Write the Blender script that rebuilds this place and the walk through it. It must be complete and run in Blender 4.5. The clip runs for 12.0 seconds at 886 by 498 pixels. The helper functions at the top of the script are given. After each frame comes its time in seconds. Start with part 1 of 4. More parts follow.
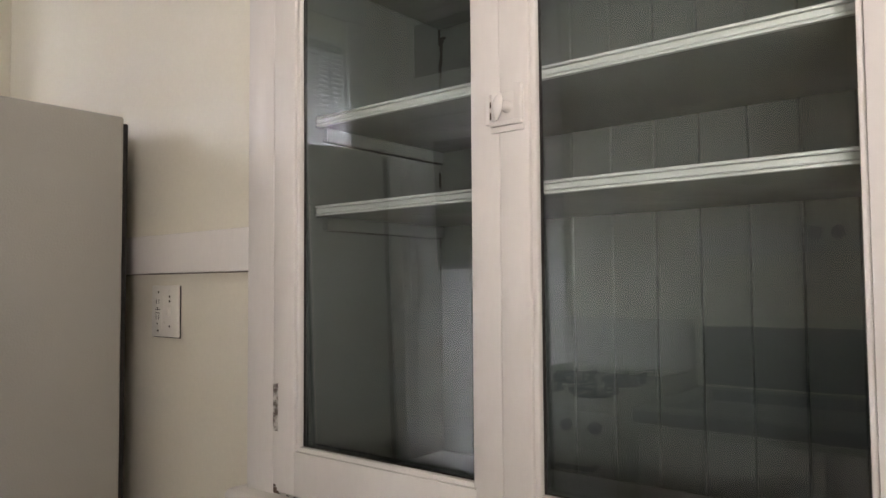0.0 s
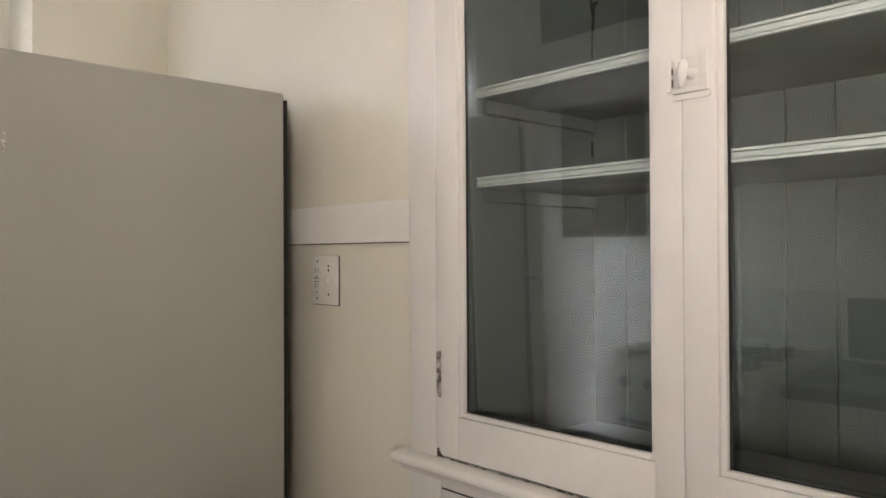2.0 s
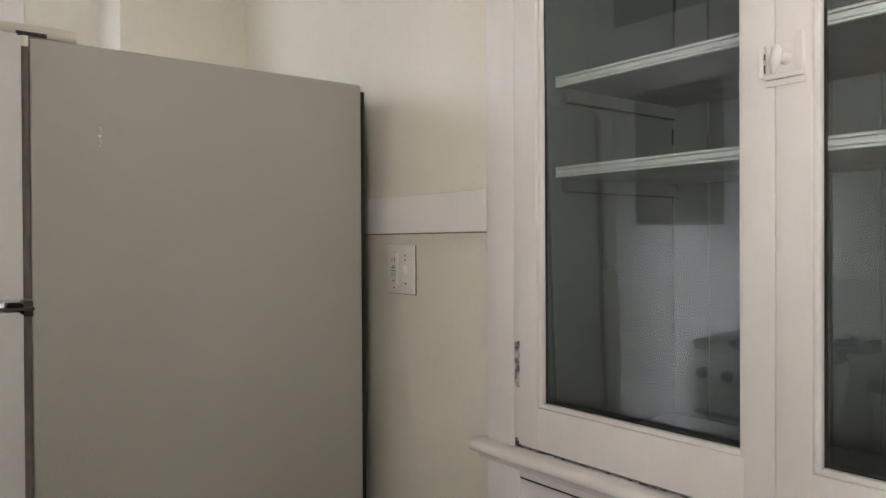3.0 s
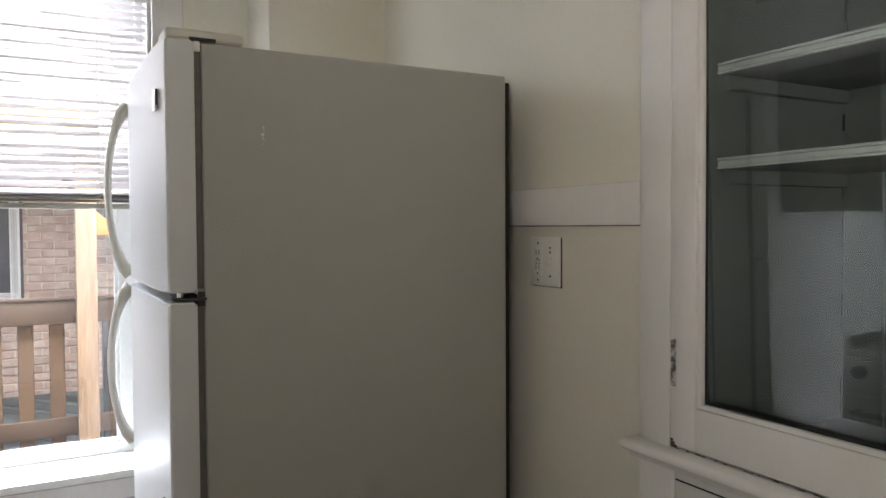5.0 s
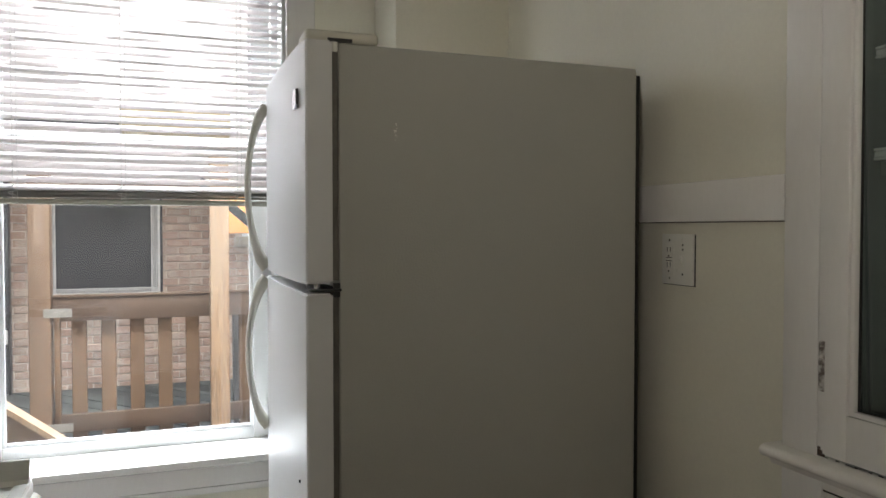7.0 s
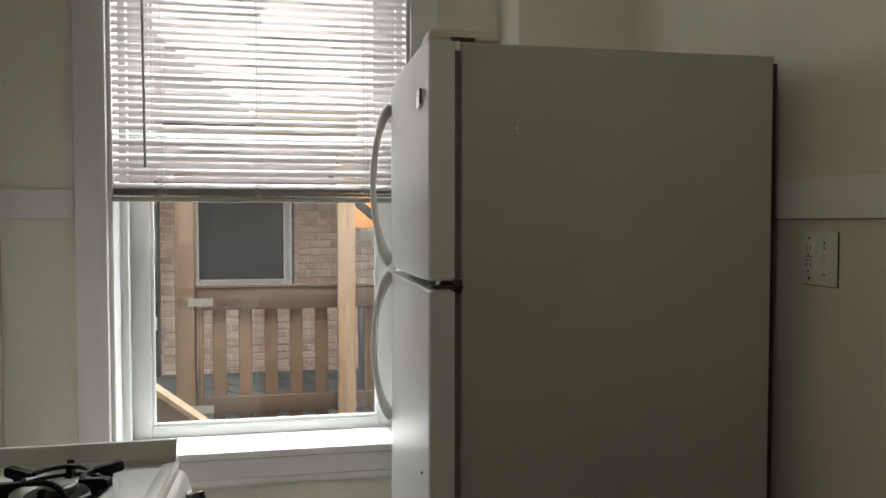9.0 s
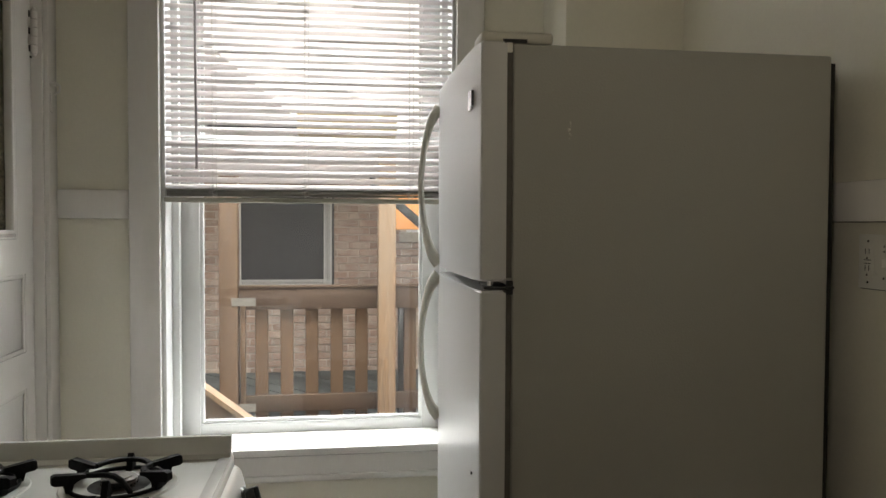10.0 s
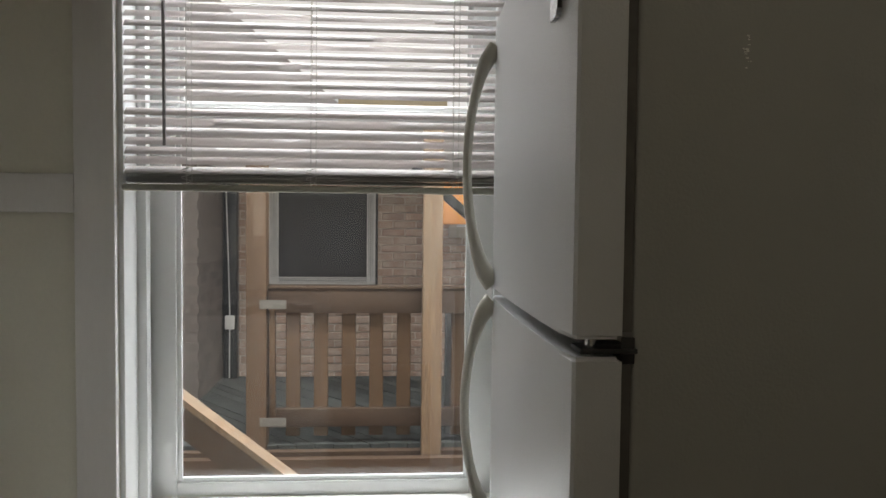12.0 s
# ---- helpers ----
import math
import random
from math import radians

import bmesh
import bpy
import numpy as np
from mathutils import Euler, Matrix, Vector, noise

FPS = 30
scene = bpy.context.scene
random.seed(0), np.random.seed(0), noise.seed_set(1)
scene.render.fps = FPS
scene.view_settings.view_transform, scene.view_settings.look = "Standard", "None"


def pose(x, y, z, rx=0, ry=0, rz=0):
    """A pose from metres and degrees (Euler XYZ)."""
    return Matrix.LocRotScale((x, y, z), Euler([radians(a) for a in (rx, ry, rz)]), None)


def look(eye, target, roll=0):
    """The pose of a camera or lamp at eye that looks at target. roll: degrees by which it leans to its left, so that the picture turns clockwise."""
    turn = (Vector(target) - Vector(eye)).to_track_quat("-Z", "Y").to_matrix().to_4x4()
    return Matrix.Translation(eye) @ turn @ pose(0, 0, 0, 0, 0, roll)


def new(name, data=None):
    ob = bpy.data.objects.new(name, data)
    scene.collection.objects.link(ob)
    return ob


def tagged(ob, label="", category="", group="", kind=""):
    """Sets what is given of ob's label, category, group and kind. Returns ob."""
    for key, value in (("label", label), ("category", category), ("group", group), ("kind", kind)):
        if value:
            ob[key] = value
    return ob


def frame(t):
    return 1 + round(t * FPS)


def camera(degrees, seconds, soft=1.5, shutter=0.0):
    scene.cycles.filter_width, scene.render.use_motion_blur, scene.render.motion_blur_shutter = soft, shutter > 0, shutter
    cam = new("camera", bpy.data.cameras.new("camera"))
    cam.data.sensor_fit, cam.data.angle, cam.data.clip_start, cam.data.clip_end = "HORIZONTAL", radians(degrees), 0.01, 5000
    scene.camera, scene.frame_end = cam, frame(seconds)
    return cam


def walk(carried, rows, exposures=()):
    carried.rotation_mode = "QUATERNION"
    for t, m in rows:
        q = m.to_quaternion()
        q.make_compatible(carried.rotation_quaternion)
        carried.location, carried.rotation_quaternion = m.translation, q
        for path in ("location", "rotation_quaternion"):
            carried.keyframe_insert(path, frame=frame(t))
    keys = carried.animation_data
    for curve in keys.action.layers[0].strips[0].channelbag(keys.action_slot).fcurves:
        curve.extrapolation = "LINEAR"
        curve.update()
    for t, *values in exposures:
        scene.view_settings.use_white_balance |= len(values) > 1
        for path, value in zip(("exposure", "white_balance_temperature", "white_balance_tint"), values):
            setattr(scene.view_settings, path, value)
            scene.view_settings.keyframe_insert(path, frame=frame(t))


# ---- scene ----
cam = camera(61.5, 12.0)
EXPOSURES = [(0, 1.75, 6750, 22), (1, 2.0, 6850, 22), (2, 1.95, 6850, 21), (3, 1.8, 6500, 19), (5, 1.1, 6550, 15), (7, 0.65, 6750, 12), (9, 0.1, 7200, 11), (11, 0.18, 7500, 12), (12, -0.6, 7200, 12)]
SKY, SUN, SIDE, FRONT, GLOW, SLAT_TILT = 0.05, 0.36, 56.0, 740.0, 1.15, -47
PATH = [
    (0, (0.022, -0.032, 1.318), (-1.244, 1.512, 1.418), -0.4),
    (0.5, (-0.002, -0.047, 1.314), (-1.279, 1.49, 1.385), -0.4),
    (1, (-0.024, -0.074, 1.325), (-1.35, 1.422, 1.361), -0.5),
    (1.5, (-0.038, -0.096, 1.317), (-1.432, 1.337, 1.351), 0.0),
    (2, (-0.045, -0.103, 1.323), (-1.515, 1.253, 1.339), -0.3),
    (2.5, (-0.05, -0.113, 1.328), (-1.581, 1.174, 1.324), -0.4),
    (3, (-0.058, -0.124, 1.328), (-1.639, 1.1, 1.311), -0.3),
    (3.2, (-0.061, -0.128, 1.331), (-1.663, 1.07, 1.306), -0.3),
    (5, (-0.096, -0.17, 1.347), (-1.848, 0.793, 1.287), -0.3),
    (5.5, (-0.095, -0.185, 1.336), (-1.882, 0.712, 1.289), -0.1),
    (6, (-0.1, -0.185, 1.339), (-1.923, 0.637, 1.285), -0.0),
    (6.5, (-0.103, -0.187, 1.337), (-1.956, 0.563, 1.283), 0.0),
    (7, (-0.108, -0.199, 1.334), (-1.984, 0.492, 1.28), 0.0),
    (7.2, (-0.111, -0.201, 1.34), (-1.996, 0.463, 1.275), -0.0),
    (9, (-0.105, -0.2, 1.34), (-2.067, 0.178, 1.27), 0.0),
    (9.5, (-0.103, -0.225, 1.338), (-2.073, 0.111, 1.272), 0.2),
    (10.5, (-0.106, -0.232, 1.338), (-2.092, -0.001, 1.273), 0.3),
    (11, (-0.148, -0.245, 1.333), (-2.138, -0.058, 1.262), 0.3),
    (11.2, (-0.201, -0.244, 1.33), (-2.193, -0.08, 1.252), 0.2),
    (11.5, (-0.34, -0.194, 1.318), (-2.332, -0.041, 1.236), 0.4),
    (11.8, (-0.573, -0.159, 1.361), (-2.565, -0.013, 1.249), 0.1),
    (12, (-0.731, -0.146, 1.351), (-2.724, -0.003, 1.265), 0.6),
]
walk(cam, [(t, look(eye, target, roll)) for t, eye, target, roll in PATH], EXPOSURES)

# ---- daylight and lamps ----
world = bpy.data.worlds.new("sky")
scene.world = world
world.use_nodes = True
_nt = world.node_tree
_sky = _nt.nodes.new("ShaderNodeTexSky")
_sky.sky_type, _sky.sun_disc = "NISHITA", False
_sky.sun_elevation, _sky.sun_rotation = radians(60), radians(47)
_sky.air_density, _sky.dust_density = 1.0, 4.0
_nt.links.new(_sky.outputs[0], _nt.nodes["Background"].inputs[0])
_nt.nodes["Background"].inputs[1].default_value = SKY

sun = new("sun", bpy.data.lights.new("sun", "SUN"))
sun.data.energy, sun.data.angle, sun.data.color = SUN, radians(12), (1.0, 0.95, 0.88)
sun.matrix_world = look((-1.2, 3.5, 9.0), (-5.0, 0.0, 0.0))


def area(name, loc, target, w, h, power, color=(1, 1, 1)):
    a = new(name, bpy.data.lights.new(name, "AREA"))
    a.data.shape, a.data.size, a.data.size_y, a.data.energy, a.data.color = "RECTANGLE", w, h, power, color
    a.matrix_world = look(loc, target)
    return a


# fill lamp added outside an unseen, invented window to brighten the room
area("added_fill_light", (1.35, -1.85, 1.1), (-0.3, 0.0, 2.6), 1.4, 1.0, SIDE, (1.0, 0.955, 0.87))
area("sky_daylight", (-4.2, -0.1, 3.95), (-2.4, -0.2, 1.5), 4.4, 1.6, FRONT, (0.8, 0.9, 1.0))

_sm = bpy.data.materials.new("bright_overcast_sky")
_sm.use_nodes = True
_em = _sm.node_tree.nodes.new("ShaderNodeEmission")
_em.inputs[0].default_value, _em.inputs[1].default_value = (0.97, 0.985, 1.0, 1), GLOW
_sm.node_tree.links.new(_em.outputs[0], _sm.node_tree.nodes["Material Output"].inputs[0])
_me = bpy.data.meshes.new("backdrop")
_me.from_pydata([(-62, -70, 0), (-62, 90, 0), (-62, 90, 75), (-62, -70, 75)], [], [(0, 1, 2, 3)])
_me.materials.append(_sm)
tagged(new("backdrop", _me), kind="structure")

# ---- materials ----


def mat(name, color, rough=0.5, metal=0.0, vary=0.08, scale=6.0, fine=0.0, fine_scale=120.0, bump=0.0, bump_scale=60.0,
        stretch=(1, 1, 1), second=None, second_amount=0.5, sec_scale=3.0, spec=0.5, coat=0.0, random_amount=0.0, island=False, translucent=0.0, rough_vary=1.0):
    m = bpy.data.materials.new(name)
    m.use_nodes = True
    t = m.node_tree
    N, L = t.nodes, t.links
    b = N["Principled BSDF"]
    b.inputs["Roughness"].default_value, b.inputs["Metallic"].default_value = rough, metal
    b.inputs["Specular IOR Level"].default_value = spec
    b.inputs["Coat Weight"].default_value = coat
    b.inputs["Coat Roughness"].default_value = 0.12
    tc, mp = N.new("ShaderNodeTexCoord"), N.new("ShaderNodeMapping")
    mp.inputs["Scale"].default_value = stretch
    L.new(tc.outputs["Object"], mp.inputs[0])
    if random_amount:
        # every piece takes its own cut of the grain
        wid = N.new("ShaderNodeVectorMath")
        wid.operation = "SCALE"
        wid.inputs[0].default_value = (37.0, 53.0, 71.0)
        L.new(N.new("ShaderNodeNewGeometry").outputs["Random Per Island"] if island else N.new("ShaderNodeObjectInfo").outputs["Random"], wid.inputs[3])
        L.new(wid.outputs[0], mp.inputs["Location"])

    def noise_tex(sc, detail=4.0):
        n = N.new("ShaderNodeTexNoise")
        n.inputs["Scale"].default_value, n.inputs["Detail"].default_value = sc, detail
        L.new(mp.outputs[0], n.inputs[0])
        return n.outputs[0]

    def ramp(src, lo, hi):
        r = N.new("ShaderNodeMapRange")
        r.inputs[1].default_value, r.inputs[2].default_value, r.inputs[3].default_value, r.inputs[4].default_value = 0.3, 0.7, lo, hi
        L.new(src, r.inputs[0])
        return r.outputs[0]

    def mix(kind, fac, a, c):
        x = N.new("ShaderNodeMix")
        x.data_type, x.blend_type = "RGBA", kind
        for sock, v in ((x.inputs[0], fac), (x.inputs[6], a), (x.inputs[7], c)):
            if isinstance(v, (int, float)):
                sock.default_value = v
            elif isinstance(v, tuple):
                sock.default_value = (*v[:3], 1)
            else:
                L.new(v, sock)
        return x.outputs[2]

    def grey(v):
        c = N.new("ShaderNodeCombineColor")
        for i in range(3):
            L.new(v, c.inputs[i])
        return c.outputs[0]

    col = tuple(color)
    if second:
        s = N.new("ShaderNodeMapRange")
        s.inputs[1].default_value, s.inputs[2].default_value, s.inputs[3].default_value, s.inputs[4].default_value = 0.42, 0.62, 0, second_amount
        L.new(noise_tex(sec_scale, 6), s.inputs[0])
        col = mix("MIX", s.outputs[0], col, tuple(second))
    col = mix("MULTIPLY", 1.0, col, grey(ramp(noise_tex(scale), 1 - vary, 1 + vary)))
    if fine:
        col = mix("MULTIPLY", 1.0, col, grey(ramp(noise_tex(fine_scale, 2), 1 - fine, 1 + fine)))
    if random_amount:
        src = N.new("ShaderNodeNewGeometry").outputs["Random Per Island"] if island else N.new("ShaderNodeObjectInfo").outputs["Random"]
        r = N.new("ShaderNodeMapRange")
        r.inputs[3].default_value, r.inputs[4].default_value = 1 - random_amount, 1 + random_amount
        L.new(src, r.inputs[0])
        col = mix("MULTIPLY", 1.0, col, grey(r.outputs[0]))
    L.new(col, b.inputs["Base Color"])
    L.new(ramp(noise_tex(scale * 2.3), rough * (1 - 0.12 * rough_vary), min(1, rough * (1 + 0.15 * rough_vary))), b.inputs["Roughness"])
    if bump:
        bp = N.new("ShaderNodeBump")
        bp.inputs["Strength"].default_value, bp.inputs["Distance"].default_value = bump, 0.002
        L.new(noise_tex(bump_scale, 3), bp.inputs["Height"])
        L.new(bp.outputs[0], b.inputs["Normal"])
    if translucent:
        tr, ms = N.new("ShaderNodeBsdfTranslucent"), N.new("ShaderNodeMixShader")
        tr.inputs[0].default_value = (0.9, 0.86, 0.84, 1)
        ms.inputs[0].default_value = translucent
        out = N["Material Output"]
        L.new(b.outputs[0], ms.inputs[1]), L.new(tr.outputs[0], ms.inputs[2]), L.new(ms.outputs[0], out.inputs[0])
    return m


def glass(name, rough=0.0, wave=0.0, wave_scale=6.0, tint=(1, 1, 1), stretch=(1, 1, 1), film=0.0, ior=1.5):
    m = bpy.data.materials.new(name)
    m.use_nodes = True
    N, L = m.node_tree.nodes, m.node_tree.links
    N.remove(N["Principled BSDF"])
    g = N.new("ShaderNodeBsdfGlass")
    g.inputs["Color"].default_value, g.inputs["Roughness"].default_value, g.inputs["IOR"].default_value = (*tint, 1), rough, ior
    if wave:
        tc, mp, n, bp = (N.new(k) for k in ("ShaderNodeTexCoord", "ShaderNodeMapping", "ShaderNodeTexNoise", "ShaderNodeBump"))
        mp.inputs["Scale"].default_value = stretch
        n.inputs["Scale"].default_value, n.inputs["Detail"].default_value = wave_scale, 1.0
        bp.inputs["Strength"].default_value, bp.inputs["Distance"].default_value = 1.0, wave
        L.new(tc.outputs["Object"], mp.inputs[0]), L.new(mp.outputs[0], n.inputs[0])
        L.new(n.outputs[0], bp.inputs["Height"]), L.new(bp.outputs[0], g.inputs["Normal"])
    L.new(g.outputs[0], N["Material Output"].inputs[0])
    if film:
        # dried dirt on the pane scatters a little daylight, unevenly
        tr, ms, tx, nz, rg = (N.new(k) for k in ("ShaderNodeBsdfTranslucent", "ShaderNodeMixShader", "ShaderNodeTexCoord", "ShaderNodeTexNoise", "ShaderNodeMapRange"))
        nz.inputs["Scale"].default_value, nz.inputs["Detail"].default_value = 3.5, 3.0
        rg.inputs[1].default_value, rg.inputs[2].default_value, rg.inputs[3].default_value, rg.inputs[4].default_value = 0.3, 0.7, film * 0.5, film * 1.5
        tr.inputs[0].default_value = (0.85, 0.88, 0.92, 1)
        L.new(tx.outputs["Object"], nz.inputs[0]), L.new(nz.outputs[0], rg.inputs[0]), L.new(rg.outputs[0], ms.inputs[0])
        L.new(g.outputs[0], ms.inputs[1]), L.new(tr.outputs[0], ms.inputs[2]), L.new(ms.outputs[0], N["Material Output"].inputs[0])
    return m


M_WALL = mat("cream_wall_paint", (0.755, 0.73, 0.63), 0.45, vary=0.03, scale=2.5, fine=0.015, bump=0.12, bump_scale=45)
M_CEIL = mat("ceiling_paint", (0.8, 0.78, 0.72), 0.8, vary=0.03, scale=2)
M_TRIM = mat("white_gloss_trim_paint", (0.78, 0.76, 0.735), 0.18, vary=0.02, scale=9, fine=0.012, bump=0.14, bump_scale=38, stretch=(1, 1, 0.25))
# pale inside paint set near black; the cupboard's dimness is in this colour
M_CABIN_SHADED = mat("cabinet_inside_shaded", (0.085, 0.097, 0.093), 0.4, vary=0.06, scale=5, bump=0.15, bump_scale=30)
M_SHELF = mat("shelf_paint", (0.44, 0.455, 0.44), 0.35, vary=0.05, scale=8, bump=0.1)
M_GAP = mat("dark_gap", (0.02, 0.018, 0.016), 0.9, vary=0.2, scale=40)
M_DUST = mat("dusty_crack", (0.16, 0.14, 0.125), 0.9, vary=0.4, scale=30)
M_CHIP = mat("bare_chipped_wood", (0.09, 0.06, 0.045), 0.9, vary=0.4, scale=180)
M_FLOOR = mat("worn_wood_floor", (0.12, 0.07, 0.04), 0.4, vary=0.2, scale=4, fine=0.1, fine_scale=40, stretch=(1, 8, 1))
# white enamel toned down: the side's shade is put into its colour
M_FRIDGE_SHADED = mat("fridge_side_enamel_shaded", (0.385, 0.382, 0.35), 0.33, vary=0.02, scale=3, bump=0.3, bump_scale=260)
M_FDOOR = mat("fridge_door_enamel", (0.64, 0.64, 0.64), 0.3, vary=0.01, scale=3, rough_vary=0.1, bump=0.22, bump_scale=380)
M_HANDLE = mat("fridge_handle_plastic", (0.6, 0.58, 0.51), 0.35, vary=0.02, scale=12)
M_GASKET = mat("grey_gasket", (0.14, 0.13, 0.115), 0.7, vary=0.15, scale=30)
M_DARK = mat("black_metal", (0.02, 0.02, 0.02), 0.35, vary=0.2, scale=30)
M_CHROME = mat("chrome", (0.75, 0.75, 0.76), 0.15, metal=1.0, vary=0.04, scale=30)
M_BADGE = mat("silver_badge", (0.6, 0.6, 0.62), 0.25, metal=0.9, vary=0.04, scale=60)
M_ENAMEL = mat("white_stove_enamel", (0.55, 0.545, 0.51), 0.2, vary=0.03, scale=5, coat=0.3, bump=0.03)
M_IRON = mat("cast_iron_grate", (0.006, 0.0055, 0.006), 0.6, spec=0.12, vary=0.3, scale=50, bump=0.3, bump_scale=200)
M_BURNER = mat("greasy_aluminium_burner", (0.11, 0.095, 0.08), 0.5, metal=0.5, vary=0.2, scale=50, bump=0.2, bump_scale=150)
M_BOWL = mat("white_drip_bowl", (0.56, 0.555, 0.52), 0.2, vary=0.08, scale=20)
M_SINK = mat("brushed_steel", (0.12, 0.13, 0.13), 0.35, metal=0.3, vary=0.1, scale=10)
M_SPLASH = mat("dark_backsplash", (0.06, 0.065, 0.065), 0.4, vary=0.1, scale=8)
M_PLASTIC = mat("white_plastic", (0.78, 0.77, 0.72), 0.3, vary=0.02, scale=20)
M_HINGE = mat("worn_painted_hinge", (0.62, 0.6, 0.57), 0.45, vary=0.1, scale=90, second=(0.09, 0.07, 0.06), second_amount=1.0, sec_scale=90)
M_BLIND = mat("blind_slat", (0.7, 0.655, 0.64), 0.5, vary=0.01, scale=10, translucent=0.13)
M_BRAIL = mat("blind_rail", (0.42, 0.41, 0.35), 0.4, vary=0.03, scale=10)
M_CORD = mat("blind_cord", (0.7, 0.69, 0.66), 0.8, vary=0.1, scale=60)
M_WAND = mat("wand_plastic", (0.32, 0.3, 0.3), 0.2, vary=0.05, scale=30)
M_VINYL = mat("window_sash_paint", (0.77, 0.78, 0.77), 0.32, vary=0.03, scale=6, bump=0.05)
M_PANE = glass("window_glass", film=0.004)
M_CGLASS = glass("old_cabinet_glass", wave=0.0003, wave_scale=5.0, tint=(0.93, 0.965, 0.955), stretch=(1.6, 1, 0.5), ior=1.6)
M_OBSC = mat("obscure_glass", (0.125, 0.11, 0.075), 0.22, vary=0.35, scale=24, bump=1.0, bump_scale=52, stretch=(1, 1, 2.6), fine=0.4, fine_scale=70)
M_ORANGEWOOD = mat("stained_orange_lumber", (0.128, 0.072, 0.036), 0.7, vary=0.16, scale=6, fine=0.12, fine_scale=60, stretch=(1, 1, 0.12), random_amount=0.12)
M_TANWOOD = mat("weathered_tan_lumber", (0.235, 0.16, 0.1), 0.75, vary=0.2, scale=22, fine=0.3, fine_scale=160, stretch=(1, 1, 0.07), second=(0.22, 0.13, 0.07), second_amount=0.7, sec_scale=26)
M_BROWNWOOD = mat("brown_lumber", (0.086, 0.05, 0.029), 0.75, vary=0.18, scale=6, fine=0.12, stretch=(1, 0.2, 1), random_amount=0.15)
M_BRICK = mat("common_brick", (0.39, 0.265, 0.2), 0.85, vary=0.1, scale=4, fine=0.14, fine_scale=70, second=(0.5, 0.41, 0.335), second_amount=0.75, sec_scale=7, bump=0.6, bump_scale=60, random_amount=0.13)
M_BRICKI = mat("common_brick_far", (0.39, 0.265, 0.2), 0.85, vary=0.1, scale=4, fine=0.14, second=(0.5, 0.41, 0.335), second_amount=0.75, sec_scale=7, bump=0.6, random_amount=0.13, island=True)
M_BRICKSIDE = mat("greyish_side_brick", (0.2, 0.165, 0.14), 0.9, vary=0.12, scale=3, fine=0.15, second=(0.13, 0.1, 0.085), second_amount=0.5, sec_scale=1.2, bump=0.5, random_amount=0.05, island=True)
M_MORTAR = mat("mortar", (0.6, 0.52, 0.44), 0.95, vary=0.12, scale=12, bump=0.6, bump_scale=90)
M_SCREEN = mat("dark_window_screen", (0.035, 0.03, 0.032), 0.5, vary=0.15, scale=3)
M_FRAMEG = mat("dull_grey_frame", (0.06, 0.056, 0.052), 0.6, vary=0.1, scale=10)
M_GRATE = mat("galvanised_grate", (0.62, 0.61, 0.58), 0.5, metal=0.0, vary=0.1, scale=30)
M_DULLZINC = mat("dull_zinc", (0.2, 0.185, 0.16), 0.6, vary=0.1, scale=20)
M_STONE = mat("limestone_sill", (0.48, 0.43, 0.35), 0.8, vary=0.12, scale=10, bump=0.3)
M_ORANGE = mat("orange_painted_board", (0.75, 0.32, 0.1), 0.6, vary=0.06, scale=5)
M_EAVE = mat("pale_yellow_eave_paint", (0.8, 0.66, 0.4), 0.6, vary=0.05, scale=6)
M_DARKWOOD = mat("dark_lumber", (0.07, 0.062, 0.055), 0.75, vary=0.15, scale=6, stretch=(1, 1, 0.15))
M_DECK = mat("grey_weathered_deck", (0.066, 0.072, 0.066), 0.8, vary=0.25, scale=8, fine=0.2, stretch=(0.2, 1, 1), random_amount=0.35)
M_GROUND = mat("grey_ground", (0.16, 0.15, 0.14), 0.9, vary=0.2, scale=1, bump=0.4, bump_scale=20)
M_SIDING = mat("pale_pink_siding", (0.84, 0.8, 0.78), 0.8, vary=0.05, scale=3, bump=0.3)

# ---- building helpers ----
ORIGIN = {}
I4 = Matrix.Identity(4)


def box(bm, x0, x1, y0, y1, z0, z1, bevel=0.0, seg=2, m=None):
    r = bmesh.ops.create_cube(bm, size=1)
    vs = r["verts"]
    for v in vs:
        v.co = Vector(((x0 + x1) / 2 + v.co.x * (x1 - x0), (y0 + y1) / 2 + v.co.y * (y1 - y0), (z0 + z1) / 2 + v.co.z * (z1 - z0)))
    if bevel:
        es = list({e for v in vs for e in v.link_edges})
        r = bmesh.ops.bevel(bm, geom=es, offset=bevel, segments=seg, affect="EDGES", profile=0.5)
        vs = list({v for f in r["faces"] for v in f.verts} | {v for v in vs if v.is_valid})
    if m is not None:
        bmesh.ops.transform(bm, matrix=m, verts=vs)
    return vs


def B(*boxes, bevel=0.0, seg=2):
    bm = bmesh.new()
    for b in boxes:
        box(bm, *b, bevel=bevel, seg=seg)
    return bm


def cyl(bm, p, q, r0, r1=None, n=16, cap=True):
    p, q = Vector(p), Vector(q)
    d = q - p
    m = Matrix.Translation((p + q) / 2) @ d.to_track_quat("Z", "Y").to_matrix().to_4x4()
    return bmesh.ops.create_cone(bm, cap_ends=cap, segments=n, radius1=r0, radius2=r0 if r1 is None else r1, depth=d.length, matrix=m)["verts"]


